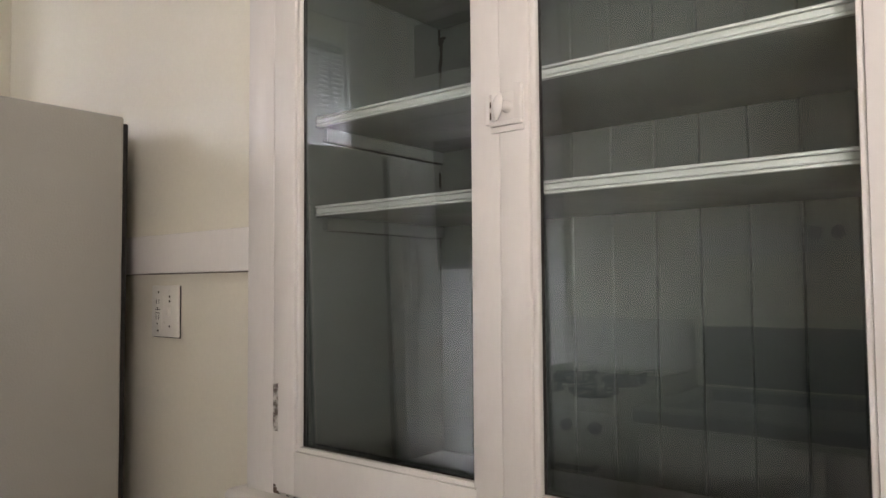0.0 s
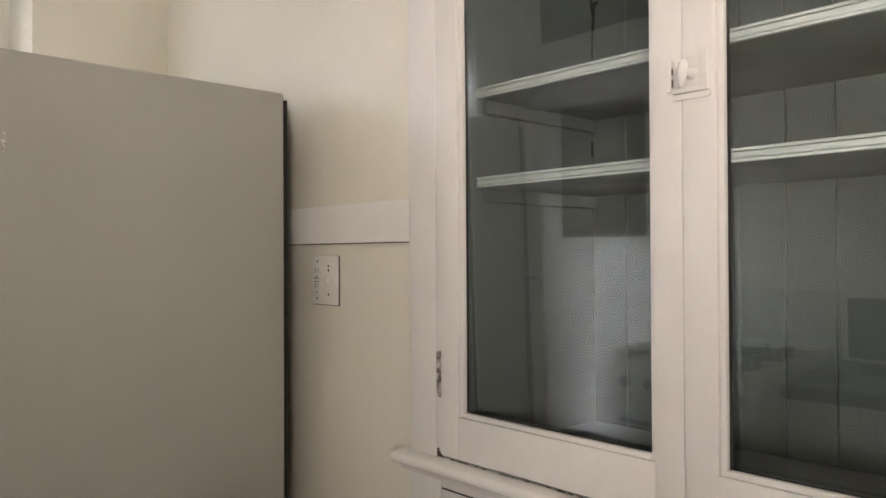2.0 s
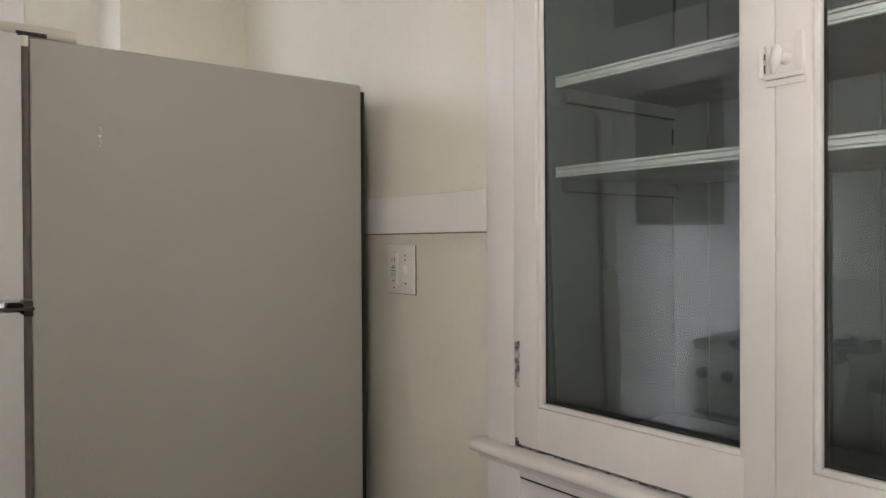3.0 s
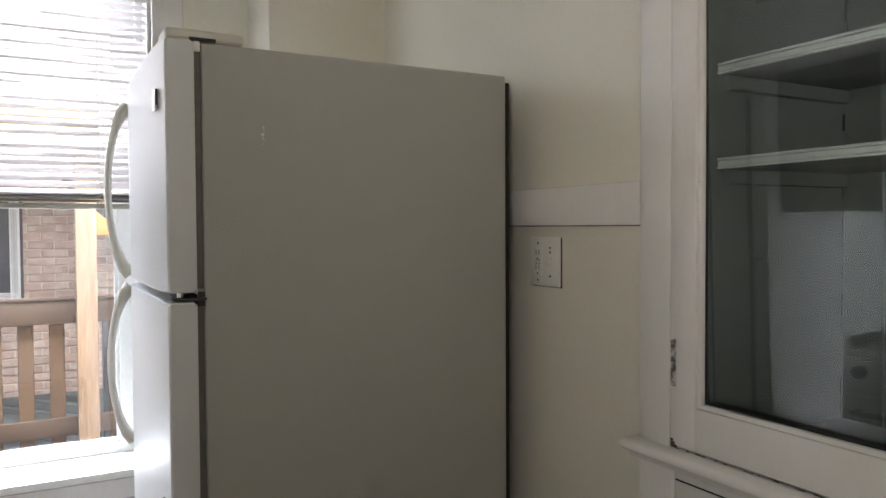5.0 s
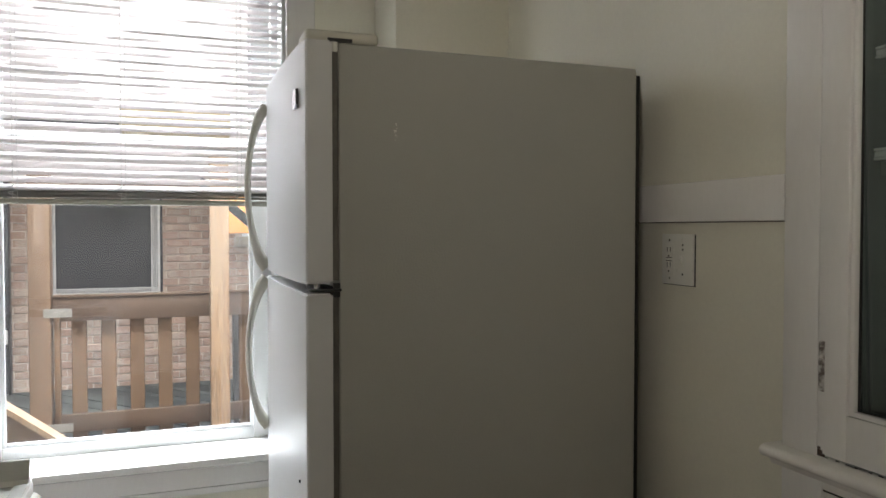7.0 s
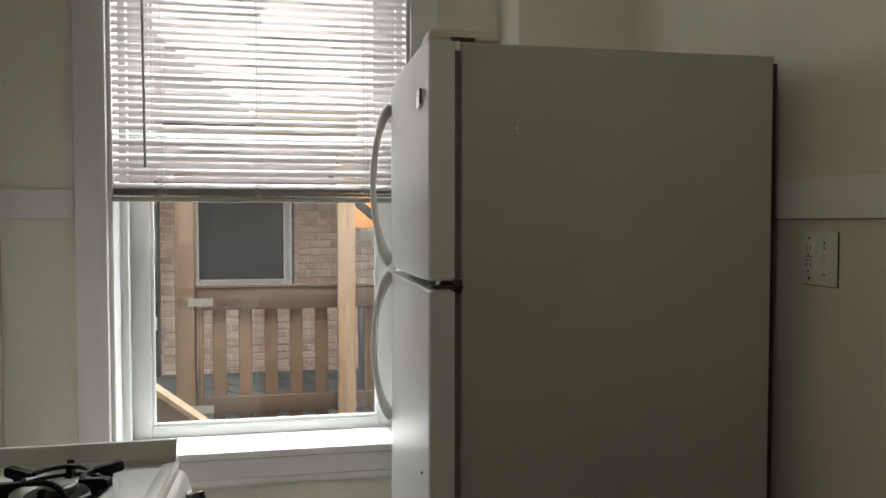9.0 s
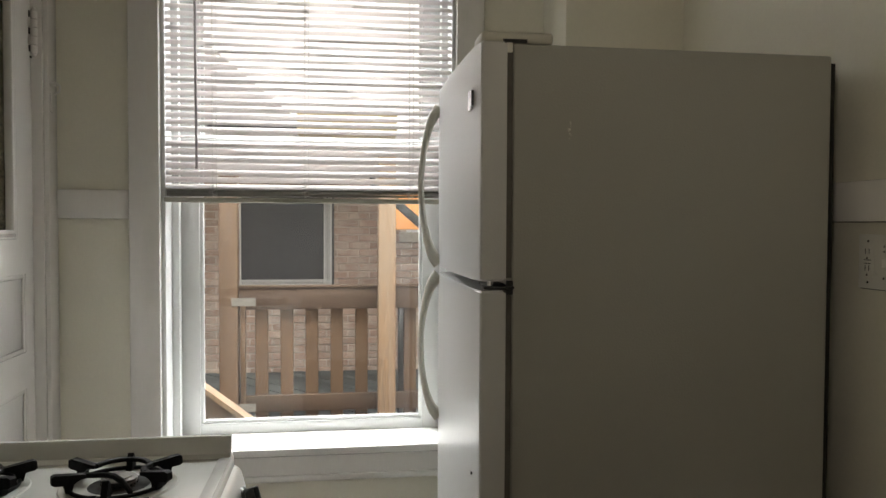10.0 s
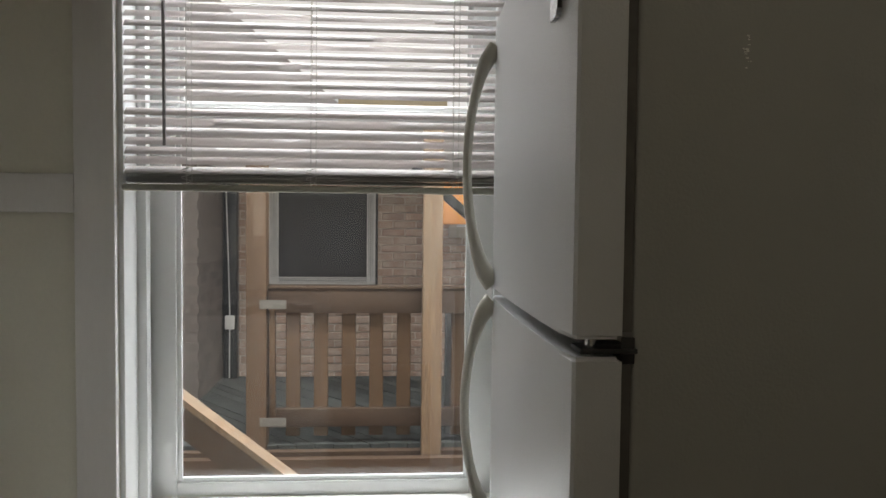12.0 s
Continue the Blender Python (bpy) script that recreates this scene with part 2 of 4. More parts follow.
def tube(bm, pts, rad, n=8, side=Vector((1, 0, 0)), close=False):
    """A swept tube along pts; rad: one (a, b) half width and half depth for each point."""
    pts = [Vector(p) for p in pts]
    rings = []
    for i, p in enumerate(pts):
        d = (pts[(i + 1) % len(pts) if close else min(i + 1, len(pts) - 1)] - pts[i - 1 if close else max(i - 1, 0)]).normalized()
        s = (side - d * side.dot(d)).normalized()
        u = d.cross(s)
        a, b = rad[i] if isinstance(rad, list) else rad
        rings.append([bm.verts.new(p + s * a * math.cos(2 * math.pi * k / n) + u * b * math.sin(2 * math.pi * k / n)) for k in range(n)])
    for i in range(len(rings) if close else len(rings) - 1):
        r, q = rings[i], rings[(i + 1) % len(rings)]
        for k in range(n):
            bm.faces.new((r[k], r[(k + 1) % n], q[(k + 1) % n], q[k]))
    if not close:
        bm.faces.new(rings[0][::-1]), bm.faces.new(rings[-1])


def lathe(bm, profile, centre, n=28):
    """Turns (radius, height) pairs round a vertical line."""
    c = Vector(centre)
    rings = [[bm.verts.new(c + Vector((r * math.cos(2 * math.pi * k / n), r * math.sin(2 * math.pi * k / n), h))) for k in range(n)] for r, h in profile]
    for a, b in zip(rings, rings[1:]):
        for k in range(n):
            bm.faces.new((a[k], a[(k + 1) % n], b[(k + 1) % n], b[k]))


def prism(bm, outline, axis, lo, hi):
    """Pushes a closed outline of pairs along an axis ('x', 'y' or 'z') from lo to hi."""
    def at(p, v):
        return {"x": (v, *p), "y": (p[0], v, p[1]), "z": (*p, v)}[axis]
    a, b = [bm.verts.new(at(p, lo)) for p in outline], [bm.verts.new(at(p, hi)) for p in outline]
    n = len(outline)
    for k in range(n):
        bm.faces.new((a[k], a[(k + 1) % n], b[(k + 1) % n], b[k]))
    bm.faces.new(a[::-1]), bm.faces.new(b)


def plate(bm, outline, half, centre, turn):
    """An upright plate: an outline of (distance, height) pairs, turned about its centre's vertical."""
    c, d, u = Vector(centre), Vector((math.cos(turn), math.sin(turn), 0)), Vector((-math.sin(turn), math.cos(turn), 0))
    a, b = ([bm.verts.new(c + d * r + Vector((0, 0, h)) + u * w) for r, h in outline] for w in (-half, half))
    n = len(outline)
    for k in range(n):
        bm.faces.new((a[k], a[(k + 1) % n], b[(k + 1) % n], b[k]))
    bm.faces.new(a[::-1]), bm.faces.new(b)


def finish(name, bm, material, smooth):
    bmesh.ops.recalc_face_normals(bm, faces=bm.faces)
    me = bpy.data.meshes.new(name)
    bm.to_mesh(me)
    bm.free()
    me.materials.append(material)
    if smooth:
        me.shade_smooth()
        me.set_sharp_from_angle(angle=radians(38))
    return me


def part(name, bm, material, parent, label="", smooth=True, kind=""):
    o = ORIGIN[parent]
    bmesh.ops.translate(bm, vec=-o, verts=bm.verts)
    ob = new(name, finish(name, bm, material, smooth))
    ob.parent = parent
    ORIGIN[ob] = o
    return tagged(ob, label, kind=kind)


def thing(name, base, label="", category="", group="", kind=""):
    ob = new(name)
    ob.empty_display_size = 0.1
    ob.location = base
    ORIGIN[ob] = Vector(base)
    return tagged(ob, label, category, group, kind)


def solid(name, bm, material, label="", category="", group="", kind="", base=(0, 0, 0), smooth=True):
    bmesh.ops.translate(bm, vec=-Vector(base), verts=bm.verts)
    ob = new(name, finish(name, bm, material, smooth))
    ob.location = base
    ORIGIN[ob] = Vector(base)
    return tagged(ob, label, category, group, kind)


# ---- the room's shell ----
XW, XE, YN, YS, ZC = -2.44, 2.3, 0.79, -1.06, 2.72
WY0, WY1, WZ0, WZ1 = -0.75, 0.143, 0.655, 2.36
solid("floor", B((XW - 0.2, XE + 0.15, YS - 0.15, 1.3, -0.12, 0.0)), M_FLOOR, kind="structure")
solid("ceiling", B((XW - 0.2, XE + 0.15, YS - 0.15, 1.3, ZC, ZC + 0.12)), M_CEIL, kind="structure")
CX0, CX1, CZ1 = -1.009, -0.055, 2.2
solid("wall_north", B((XW - 0.2, CX0 - 0.04, YN, 1.3, 0, ZC), (CX1 + 0.04, XE, YN, 1.3, 0, ZC), (CX0 - 0.04, CX1 + 0.04, YN, 1.3, CZ1, ZC),
                      (CX0 - 0.04, CX1 + 0.04, 1.19, 1.3, 0, CZ1)), M_WALL, kind="structure")
solid("wall_west", B((XW - 0.2, XW, YS - 0.15, WY0, 0, ZC), (XW - 0.2, XW, WY1, YN, 0, ZC), (XW - 0.2, XW, WY0, WY1, 0, WZ0 - 0.03),
                     (XW - 0.2, XW, WY0, WY1, WZ1, ZC)), M_WALL, kind="structure")
DX0, DX1 = -2.36, -1.6
solid("wall_south", B((XW, DX0 - 0.012, YS - 0.15, YS, 0, ZC), (DX1 + 0.012, 0.5, YS - 0.15, YS, 0, ZC), (DX0 - 0.012, DX1 + 0.012, YS - 0.15, YS, 2.045, 2.19), (DX0 - 0.012, DX1 + 0.012, YS - 0.15, YS, 2.54, ZC),
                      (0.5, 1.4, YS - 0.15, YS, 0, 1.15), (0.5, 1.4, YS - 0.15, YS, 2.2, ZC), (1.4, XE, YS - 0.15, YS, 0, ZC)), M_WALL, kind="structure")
solid("wall_east", B((XE, XE + 0.15, YS - 0.15, 1.3, 0, ZC)), M_WALL, kind="structure")
solid("chimney_breast", B((XW, -2.205, 0.427, YN, 0, ZC), bevel=0.004), M_WALL, kind="structure")
solid("trim", B((-2.205, -1.088, YN - 0.016, YN, 1.348, 1.427), (XW, XW + 0.014, -1.04, -0.84, 1.352, 1.438), (XW, XW + 0.014, 0.23, 0.427, 1.352, 1.438),
                bevel=0.003), M_TRIM, kind="structure")
solid("trim", B((-2.205, -1.0815, YN - 0.0006, YN + 0.002, 1.3462, 1.3479)), M_DUST, kind="structure")
solid("baseboard", B((-2.205, -1.088, YN - 0.018, YN, 0, 0.18), (XW, XW + 0.018, -1.04, 0.427, 0, 0.18), (-1.5, XE, YS, YS + 0.018, 0, 0.18),
                     (0.05, XE, YN - 0.018, YN, 0, 0.18), (XE - 0.018, XE, YS + 0.018, YN - 0.018, 0, 0.18), bevel=0.004), M_TRIM, kind="structure")

# ---- window ----
win = thing("window_1", (XW, (WY0 + WY1) / 2, WZ0), kind="structure")
for n, y0, y1 in (("window_casing", WY0 - 0.088, WY0), ("window_casing", WY1, WY1 + 0.088)):
    part(n, B((XW, XW + 0.022, y0, y1, WZ0 - 0.02, WZ1 + 0.1), bevel=0.004), M_TRIM, win)
part("window_casing", B((XW, XW + 0.024, WY0 - 0.1, WY1 + 0.1, WZ1 + 0.1, WZ1 + 0.21), bevel=0.004), M_TRIM, win)
part("window_jamb", B((XW - 0.2, XW, WY0, WY0 + 0.012, WZ0, WZ1), (XW - 0.2, XW, WY1 - 0.012, WY1, WZ0, WZ1), (XW - 0.2, XW, WY0 + 0.012, WY1 - 0.012, WZ1 - 0.012, WZ1),
                      (XW - 0.115, XW - 0.085, WY0 + 0.012, WY0 + 0.034, WZ0, WZ1 - 0.012), (XW - 0.115, XW - 0.085, WY1 - 0.034, WY1 - 0.012, WZ0, WZ1 - 0.012),
                      bevel=0.002), M_VINYL, win)
bm = bmesh.new()
prof = [(XW - 0.13, WZ0 - 0.029), (XW + 0.034, WZ0 - 0.029), (XW + 0.042, WZ0 - 0.024), (XW + 0.044, WZ0 - 0.014), (XW + 0.04, WZ0 - 0.004), (XW + 0.03, WZ0), (XW - 0.13, WZ0 + 0.002)]
prism(bm, [(x, z) for x, z in prof], "y", WY0 - 0.11, WY1 + 0.11)
part("window_sill", bm, M_TRIM, win)
part("window_apron", B((XW, XW + 0.016, WY0 - 0.09, WY1 + 0.09, WZ0 - 0.112, WZ0 - 0.03), (XW, XW + 0.024, WY0 - 0.095, WY1 + 0.095, WZ0 - 0.112, WZ0 - 0.092), bevel=0.003), M_TRIM, win)


def sash(name, x0, x1, z0, z1, stile, bottom, top):
    s = part(name, B((x0, x1, WY0 + 0.014, WY0 + 0.034 + stile, z0, z1), (x0, x1, WY1 - 0.034 - stile, WY1 - 0.014, z0, z1),
                     (x0, x1, WY0 + 0.034 + stile, WY1 - 0.034 - stile, z0, z0 + bottom), (x0, x1, WY0 + 0.034 + stile, WY1 - 0.034 - stile, z1 - top, z1),
                     bevel=0.003), M_VINYL, win)
    y0, y1 = WY0 + 0.034 + stile, WY1 - 0.034 - stile
    xg = (x0 + x1) / 2
    part("glazing_bead", B((xg + 0.006, x1 - 0.006, y0, y0 + 0.012, z0 + bottom, z1 - top), (xg + 0.006, x1 - 0.006, y1 - 0.012, y1, z0 + bottom, z1 - top),
                           (xg + 0.006, x1 - 0.006, y0 + 0.012, y1 - 0.012, z0 + bottom, z0 + bottom + 0.012), bevel=0.002), M_VINYL, s)
    g = part("pane", B((xg - 0.002, xg + 0.002, y0 - 0.004, y1 + 0.004, z0 + bottom - 0.004, z1 - top + 0.004)), M_PANE, s, smooth=False)
    g.visible_shadow = False


sash("lower_sash", XW - 0.175, XW - 0.135, WZ0 - 0.006, 1.61, 0.053, 0.042, 0.035)
sash("upper_sash", XW - 0.215, XW - 0.18, 1.575, WZ1 - 0.012, 0.05, 0.04, 0.05)

# ---- venetian blind ----
blind = thing("venetian_blind", (XW - 0.012, (WY0 + WY1) / 2, 1.4), "white mini venetian blind half lowered over the window, slats open", "blind")
BY0, BY1, BX = WY0 + 0.006, WY1 - 0.004, XW - 0.012
part("headrail", B((BX - 0.013, BX + 0.013, BY0, BY1, WZ1 - 0.045, WZ1 - 0.014), bevel=0.002), M_BRAIL, blind)


def slat_mesh(tilt, jag=0.0):
    bm = bmesh.new()
    rows = []
    for k in range(6):
        s = -0.0125 + 0.025 * k / 5
        h = 0.0022 * (1 - (s / 0.0125) ** 2)
        c, sn = math.cos(tilt), math.sin(tilt)
        x, z = s * c - h * sn, s * sn + h * c
        rows.append([bm.verts.new((x, y, z)) for y in (0, BY1 - BY0)])
    for a, b in zip(rows, rows[1:]):
        bm.faces.new((a[0], a[1], b[1], b[0]))
    bmesh.ops.solidify(bm, geom=bm.faces[:], thickness=0.0004)
    return finish("slat", bm, M_BLIND, True)


# same slats, opaque and darker: the backlit stack's shade is in the colour
M_STACK_SHADED = mat("stacked_slat_shaded", (0.3, 0.29, 0.25), 0.45, vary=0.05, scale=10)
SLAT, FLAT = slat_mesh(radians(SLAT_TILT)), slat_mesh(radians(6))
FLAT.materials[0] = M_STACK_SHADED
rs = random.Random(4)
z = 1.4503
while z < WZ1 - 0.05:
    ob = new("slat", SLAT)
    ob.parent = blind
    ob.location = Vector((BX, BY0 + rs.uniform(-0.001, 0.001), z + rs.uniform(-0.0003, 0.0003))) - ORIGIN[blind]
    ob.rotation_euler = (rs.uniform(-0.0003, 0.0003), rs.uniform(-0.006, 0.006), 0)
    if abs(z - 1.6) < 0.011:
        ob.rotation_euler[1] = radians(-26)
    z += 0.0217
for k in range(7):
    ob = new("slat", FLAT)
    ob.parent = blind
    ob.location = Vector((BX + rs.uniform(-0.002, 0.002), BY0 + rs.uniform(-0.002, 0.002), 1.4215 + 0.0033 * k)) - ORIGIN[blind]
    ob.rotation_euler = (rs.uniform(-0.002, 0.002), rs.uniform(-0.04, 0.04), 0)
part("bottom_rail", B((BX - 0.0125, BX + 0.0125, BY0, BY1, 1.403, 1.418), bevel=0.003), M_BRAIL, blind)
for y in (-0.6, -0.325, -0.002):
    bm = bmesh.new()
    for dx in (-0.013, 0.013):
        cyl(bm, (BX + dx, y, 1.418), (BX + dx, y, WZ1 - 0.04), 0.0009, n=5)
    cyl(bm, (BX + 0.0145, y + 0.012, 1.418), (BX + 0.0145, y + 0.012, WZ1 - 0.04), 0.0008, n=5)
    part("ladder_cord", bm, M_CORD, blind)
    bm = bmesh.new()
    pts = [(BX + 0.016 + 0.003 * math.sin(k * 2.1), y + 0.012 * math.sin(k * 1.3), 1.42 + 0.0035 * k) for k in range(12)]
    tube(bm, pts, (0.0013, 0.0013), 5, Vector((0, 1, 0)))
    part("gathered_cord", bm, M_CORD, blind)
bm = bmesh.new()
cyl(bm, (BX + 0.028, -0.644, 1.503), (BX + 0.02, -0.65, WZ1 - 0.03), 0.0037, n=6)
part("tilt_wand", bm, M_WAND, blind, "grey plastic tilt wand")

# ---- built-in glass cabinet ----
cab = thing("built_in_cabinet", ((CX0 + CX1) / 2, 0.77, 0), "tall built-in white painted kitchen cabinet with glazed doors and empty shelves", "cabinet")
FY = 0.768
part("face_frame", B((-1.08, CX0 - 0.0002, FY, 0.79, 0.955, CZ1 + 0.05), (CX1 + 0.0015, 0.03, FY, 0.79, 0.955, CZ1 + 0.05), (CX0 - 0.0002, CX1 + 0.0015, FY, 0.79, 1.98, CZ1 + 0.05),
                     (-1.08, -0.998, FY, 0.79, 0.0, 0.953), (CX1, 0.03, FY, 0.79, 0.0, 0.953), (-0.998, CX1, FY, 0.79, 0.922, 0.953), (-0.998, CX1, FY, 0.79, 0.0, 0.1),
                     (-0.998, CX1, FY, 0.79, 0.715, 0.755), (-0.545, -0.515, FY, 0.79, 0.1, 0.715), (-0.545, -0.515, FY, 0.79, 0.755, 0.922), bevel=0.0008), M_TRIM, cab)
bm = bmesh.new()
prism(bm, [(0.79, 0.954), (0.79, 0.932), (0.762, 0.936), (0.756, 0.946), (0.745, 0.95), (0.738, 0.953), (0.7345, 0.958), (0.7345, 0.964), (0.738, 0.969), (0.745, 0.9715), (0.815, 0.9725), (0.815, 0.954)], "x", -1.096, 0.045)
part("ledge", bm, M_TRIM, cab, "rounded painted ledge")
SX0, SX1, SYB = -0.952, -0.085, 1.152
part("side_panel", B((SX0 - 0.02, SX0, 0.795, SYB + 0.01, 0.96, CZ1)), M_CABIN_SHADED, cab, smooth=False)
part("side_panel", B((SX1, SX1 + 0.02, 0.795, SYB + 0.01, 0.96, CZ1)), M_CABIN_SHADED, cab, smooth=False)
part("cabinet_floor", B((SX0, SX1, 0.815, SYB, 0.965, 0.985)), M_CABIN_SHADED, cab)
part("cabinet_top", B((SX0, SX1, 0.795, SYB, CZ1 - 0.03, CZ1 - 0.01)), M_CABIN_SHADED, cab)
rb = random.Random(9)
x = SX0
joints = [-0.875, -0.798, -0.721, -0.645, -0.567, -0.489, -0.414, -0.337, -0.261, -0.186, -0.11]
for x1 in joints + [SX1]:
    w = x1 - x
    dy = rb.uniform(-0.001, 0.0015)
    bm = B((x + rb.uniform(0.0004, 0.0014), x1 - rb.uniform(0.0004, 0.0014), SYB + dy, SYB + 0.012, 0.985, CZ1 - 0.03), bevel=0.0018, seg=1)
    part("back_board", bm, M_CABIN_SHADED, cab, smooth=False)
    x = x1
part("backing", B((SX0, SX1, SYB + 0.014, SYB + 0.018, 0.97, CZ1 - 0.03)), M_GAP, cab, "dark gaps behind the boards")
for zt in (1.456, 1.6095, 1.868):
    sh = part("shelf", B((SX0 + 0.002, SX1 - 0.002, 0.818, SYB - 0.003, zt - 0.016, zt), bevel=0.001), M_CABIN_SHADED, cab)
    part("shelf_edge", B((SX0 + 0.003, SX1 - 0.003, 0.8105, 0.8178, zt - 0.0175, zt - 0.0135), (SX0 + 0.003, SX1 - 0.003, 0.8105, 0.8178, zt - 0.0035, zt + 0.0005),
                         (SX0 + 0.003, SX1 - 0.003, 0.8125, 0.8178, zt - 0.0125, zt - 0.0045), bevel=0.001, seg=2), M_SHELF, sh, "pale moulded front edge")
    for cx in (SX0 + 0.0005, SX1 - 0.012) if zt < 1.8 else ():
        # thin black strip drawn for the shadow line under the cleat
        part("cleat_gap", B((cx, cx + 0.012, 0.84, SYB - 0.01, zt - 0.0415, zt - 0.0402)), M_GAP, sh, smooth=False)
        part("shelf_cleat", B((cx, cx + 0.0115, 0.83, SYB - 0.004, zt - 0.04, zt - 0.0175)), M_CABIN_SHADED, cab, smooth=False)
bm = bmesh.new()
rb = random.Random(3)
z = 1.0
while z < 1.95:
    h = rb.uniform(0.006, 0.04)
    w = rb.choice((0.0005, 0.0007, 0.001)) if z < 1.42 else rb.choice((0.0008, 0.0012, 0.0018, 0.0026))
    box(bm, SX0 + 0.0003, SX0 + 0.0003 + w, SYB - 0.0035 - w, SYB - 0.0022, z, z + h)
    z += h + rb.uniform(0.001, 0.05)
for x0, x1, z0, z1 in ((0.0003, 0.018, 1.829, 1.8345), (0.0003, 0.012, 1.822, 1.829), (0.002, 0.0095, 1.806, 1.822), (0.0035, 0.0085, 1.79, 1.806), (0.001, 0.008, 1.776, 1.79), (0.0003, 0.0055, 1.762, 1.776),
                       (0.002, 0.0075, 1.75, 1.762), (0.001, 0.004, 1.722, 1.75), (0.006, 0.0085, 1.69, 1.722), (0.007, 0.0115, 1.665, 1.69), (0.009, 0.015, 1.645, 1.665)):
    box(bm, SX0 + x0, SX0 + x1, SYB - 0.0045, SYB - 0.0022, z0, z1)
part("corner_crack", bm, M_GAP, cab, "open crack down the inner corner", smooth=False, kind="stuff")


def cab_door(x0, x1, g0, g1, z0, z1, hinge_x, lean):
    gz0, gz1 = 1.056, z1 - 0.07
    y0, y1 = 0.7684, 0.7905
    d = part("door", B((x0, g0 - 0.008, y0, y1, z0, z1), (g1 + 0.008, x1, y0, y1, z0, z1), (g0 - 0.008, g1 + 0.008, y0, y1, z0, gz0 - 0.008), (g0 - 0.008, g1 + 0.008, y0, y1, gz1 + 0.008, z1),
                       bevel=0.0007), M_TRIM, cab, "white painted glazed cabinet door, shut")
    bm = bmesh.new()
    for a, b, c, e in ((g0 - 0.008, g0, gz0 - 0.008, gz1 + 0.008), (g1, g1 + 0.008, gz0 - 0.008, gz1 + 0.008), (g0, g1, gz0 - 0.008, gz0), (g0, g1, gz1, gz1 + 0.008)):
        box(bm, a, b, y0 + 0.005, y1 - 0.006, c, e, bevel=0.002)
    part("glazing_bead", bm, M_TRIM, d)
    bm = B((g0 - 0.003, g1 + 0.003, y1 - 0.0055, y1 - 0.0025, gz0 - 0.003, gz1 + 0.003))
    bmesh.ops.rotate(bm, verts=bm.verts, cent=(g0, y1 - 0.004, (gz0 + gz1) / 2), matrix=Matrix.Rotation(radians(lean), 3, "X"))
    g = part("pane", bm, M_CGLASS, d, "old slightly wavy glass pane", smooth=False)
    g.visible_shadow = False
    part("putty_line", B((g0 - 0.001, g0 + 0.0034, y0 + 0.0145, y1 - 0.006, gz0, gz1), (g0, g1, y0 + 0.0145, y1 - 0.006, gz0 - 0.001, gz0 + 0.0014)), M_GAP, d, "dark line where the glass meets the wood", smooth=False)
    for zz in (1.079, 1.83):
        bm = bmesh.new()
        for k in range(3):
            cyl(bm, (hinge_x, y0 - 0.002, zz + 0.026 * k), (hinge_x, y0 - 0.002, zz + 0.026 * k + 0.0245), 0.0042, n=10)
        box(bm, hinge_x - 0.0045, hinge_x + 0.0045, y0 - 0.0015, y0 + 0.004, zz - 0.002, zz + 0.078, bevel=0.0008)
        part("hinge", bm, M_HINGE, d, "worn paint-chipped butt hinge")
    return d


d1 = cab_door(-1.0084, -0.5373, -0.947, -0.588, 0.977, 1.975, -1.0, 1.2)
d2 = cab_door(-0.5361, -0.0575, -0.4835, -0.1185, 0.977, 1.975, -0.063, 0.95)
part("edge_gap", B((-1.007, -0.058, 0.782, 0.79, 0.9725, 0.9768)), M_GAP, cab, "dark gap round the doors", smooth=False)
bm = bmesh.new()
rb = random.Random(5)
for k in range(60):
    a = -1.0 + 0.94 * rb.random()
    box(bm, a, a + rb.uniform(0.003, 0.01), 0.7683, 0.7692, 0.9735, 0.9735 + rb.uniform(0.0005, 0.0014))
part("chipped_line", bm, M_GAP, cab, "chipped paint along the door bottom", smooth=False, kind="stuff")
bm = bmesh.new()
for a, b, c, e in ((-1.0078, -0.9975, 0.9735, 0.984), (-1.0078, -1.001, 0.984, 0.9885), (-0.9975, -0.993, 0.9735, 0.979)):
    box(bm, a, b, 0.7682, 0.7692, c, e, bevel=0.0004, seg=1)
part("chipped_corner", bm, M_CHIP, cab, "dark chipped wood at the door's lower corner", smooth=False)
# turn latch
lt = part("latch", B((-0.536, -0.5085, 0.7655, 0.7692, 1.5345, 1.572), (-0.5085, -0.4985, 0.7615, 0.7692, 1.534, 1.58), (-0.548, -0.4985, 0.7612, 0.7692, 1.5275, 1.5342), bevel=0.0012), M_TRIM, cab, "painted-over cupboard turn latch")
bm = bmesh.new()
tube(bm, [(-0.521, 0.7655, 1.551), (-0.522, 0.757, 1.552), (-0.523, 0.75, 1.549)], [(0.0085, 0.0085), (0.007, 0.007), (0.0055, 0.0055)], 12)
tube(bm, [(-0.5215, 0.7475, 1.564), (-0.521, 0.7445, 1.557), (-0.522, 0.743, 1.548), (-0.525, 0.746, 1.539), (-0.528, 0.75, 1.533)], [(0.003, 0.003), (0.0065, 0.005), (0.0075, 0.0055), (0.005, 0.004), (0.002, 0.002)], 12)
part("turn_knob", bm, M_TRIM, lt)
part("slot", B((-0.5484, -0.5466, 0.7632, 0.764, 1.537, 1.547), (-0.5484, -0.5466, 0.7632, 0.764, 1.553, 1.561)), M_CHIP, lt, smooth=False)
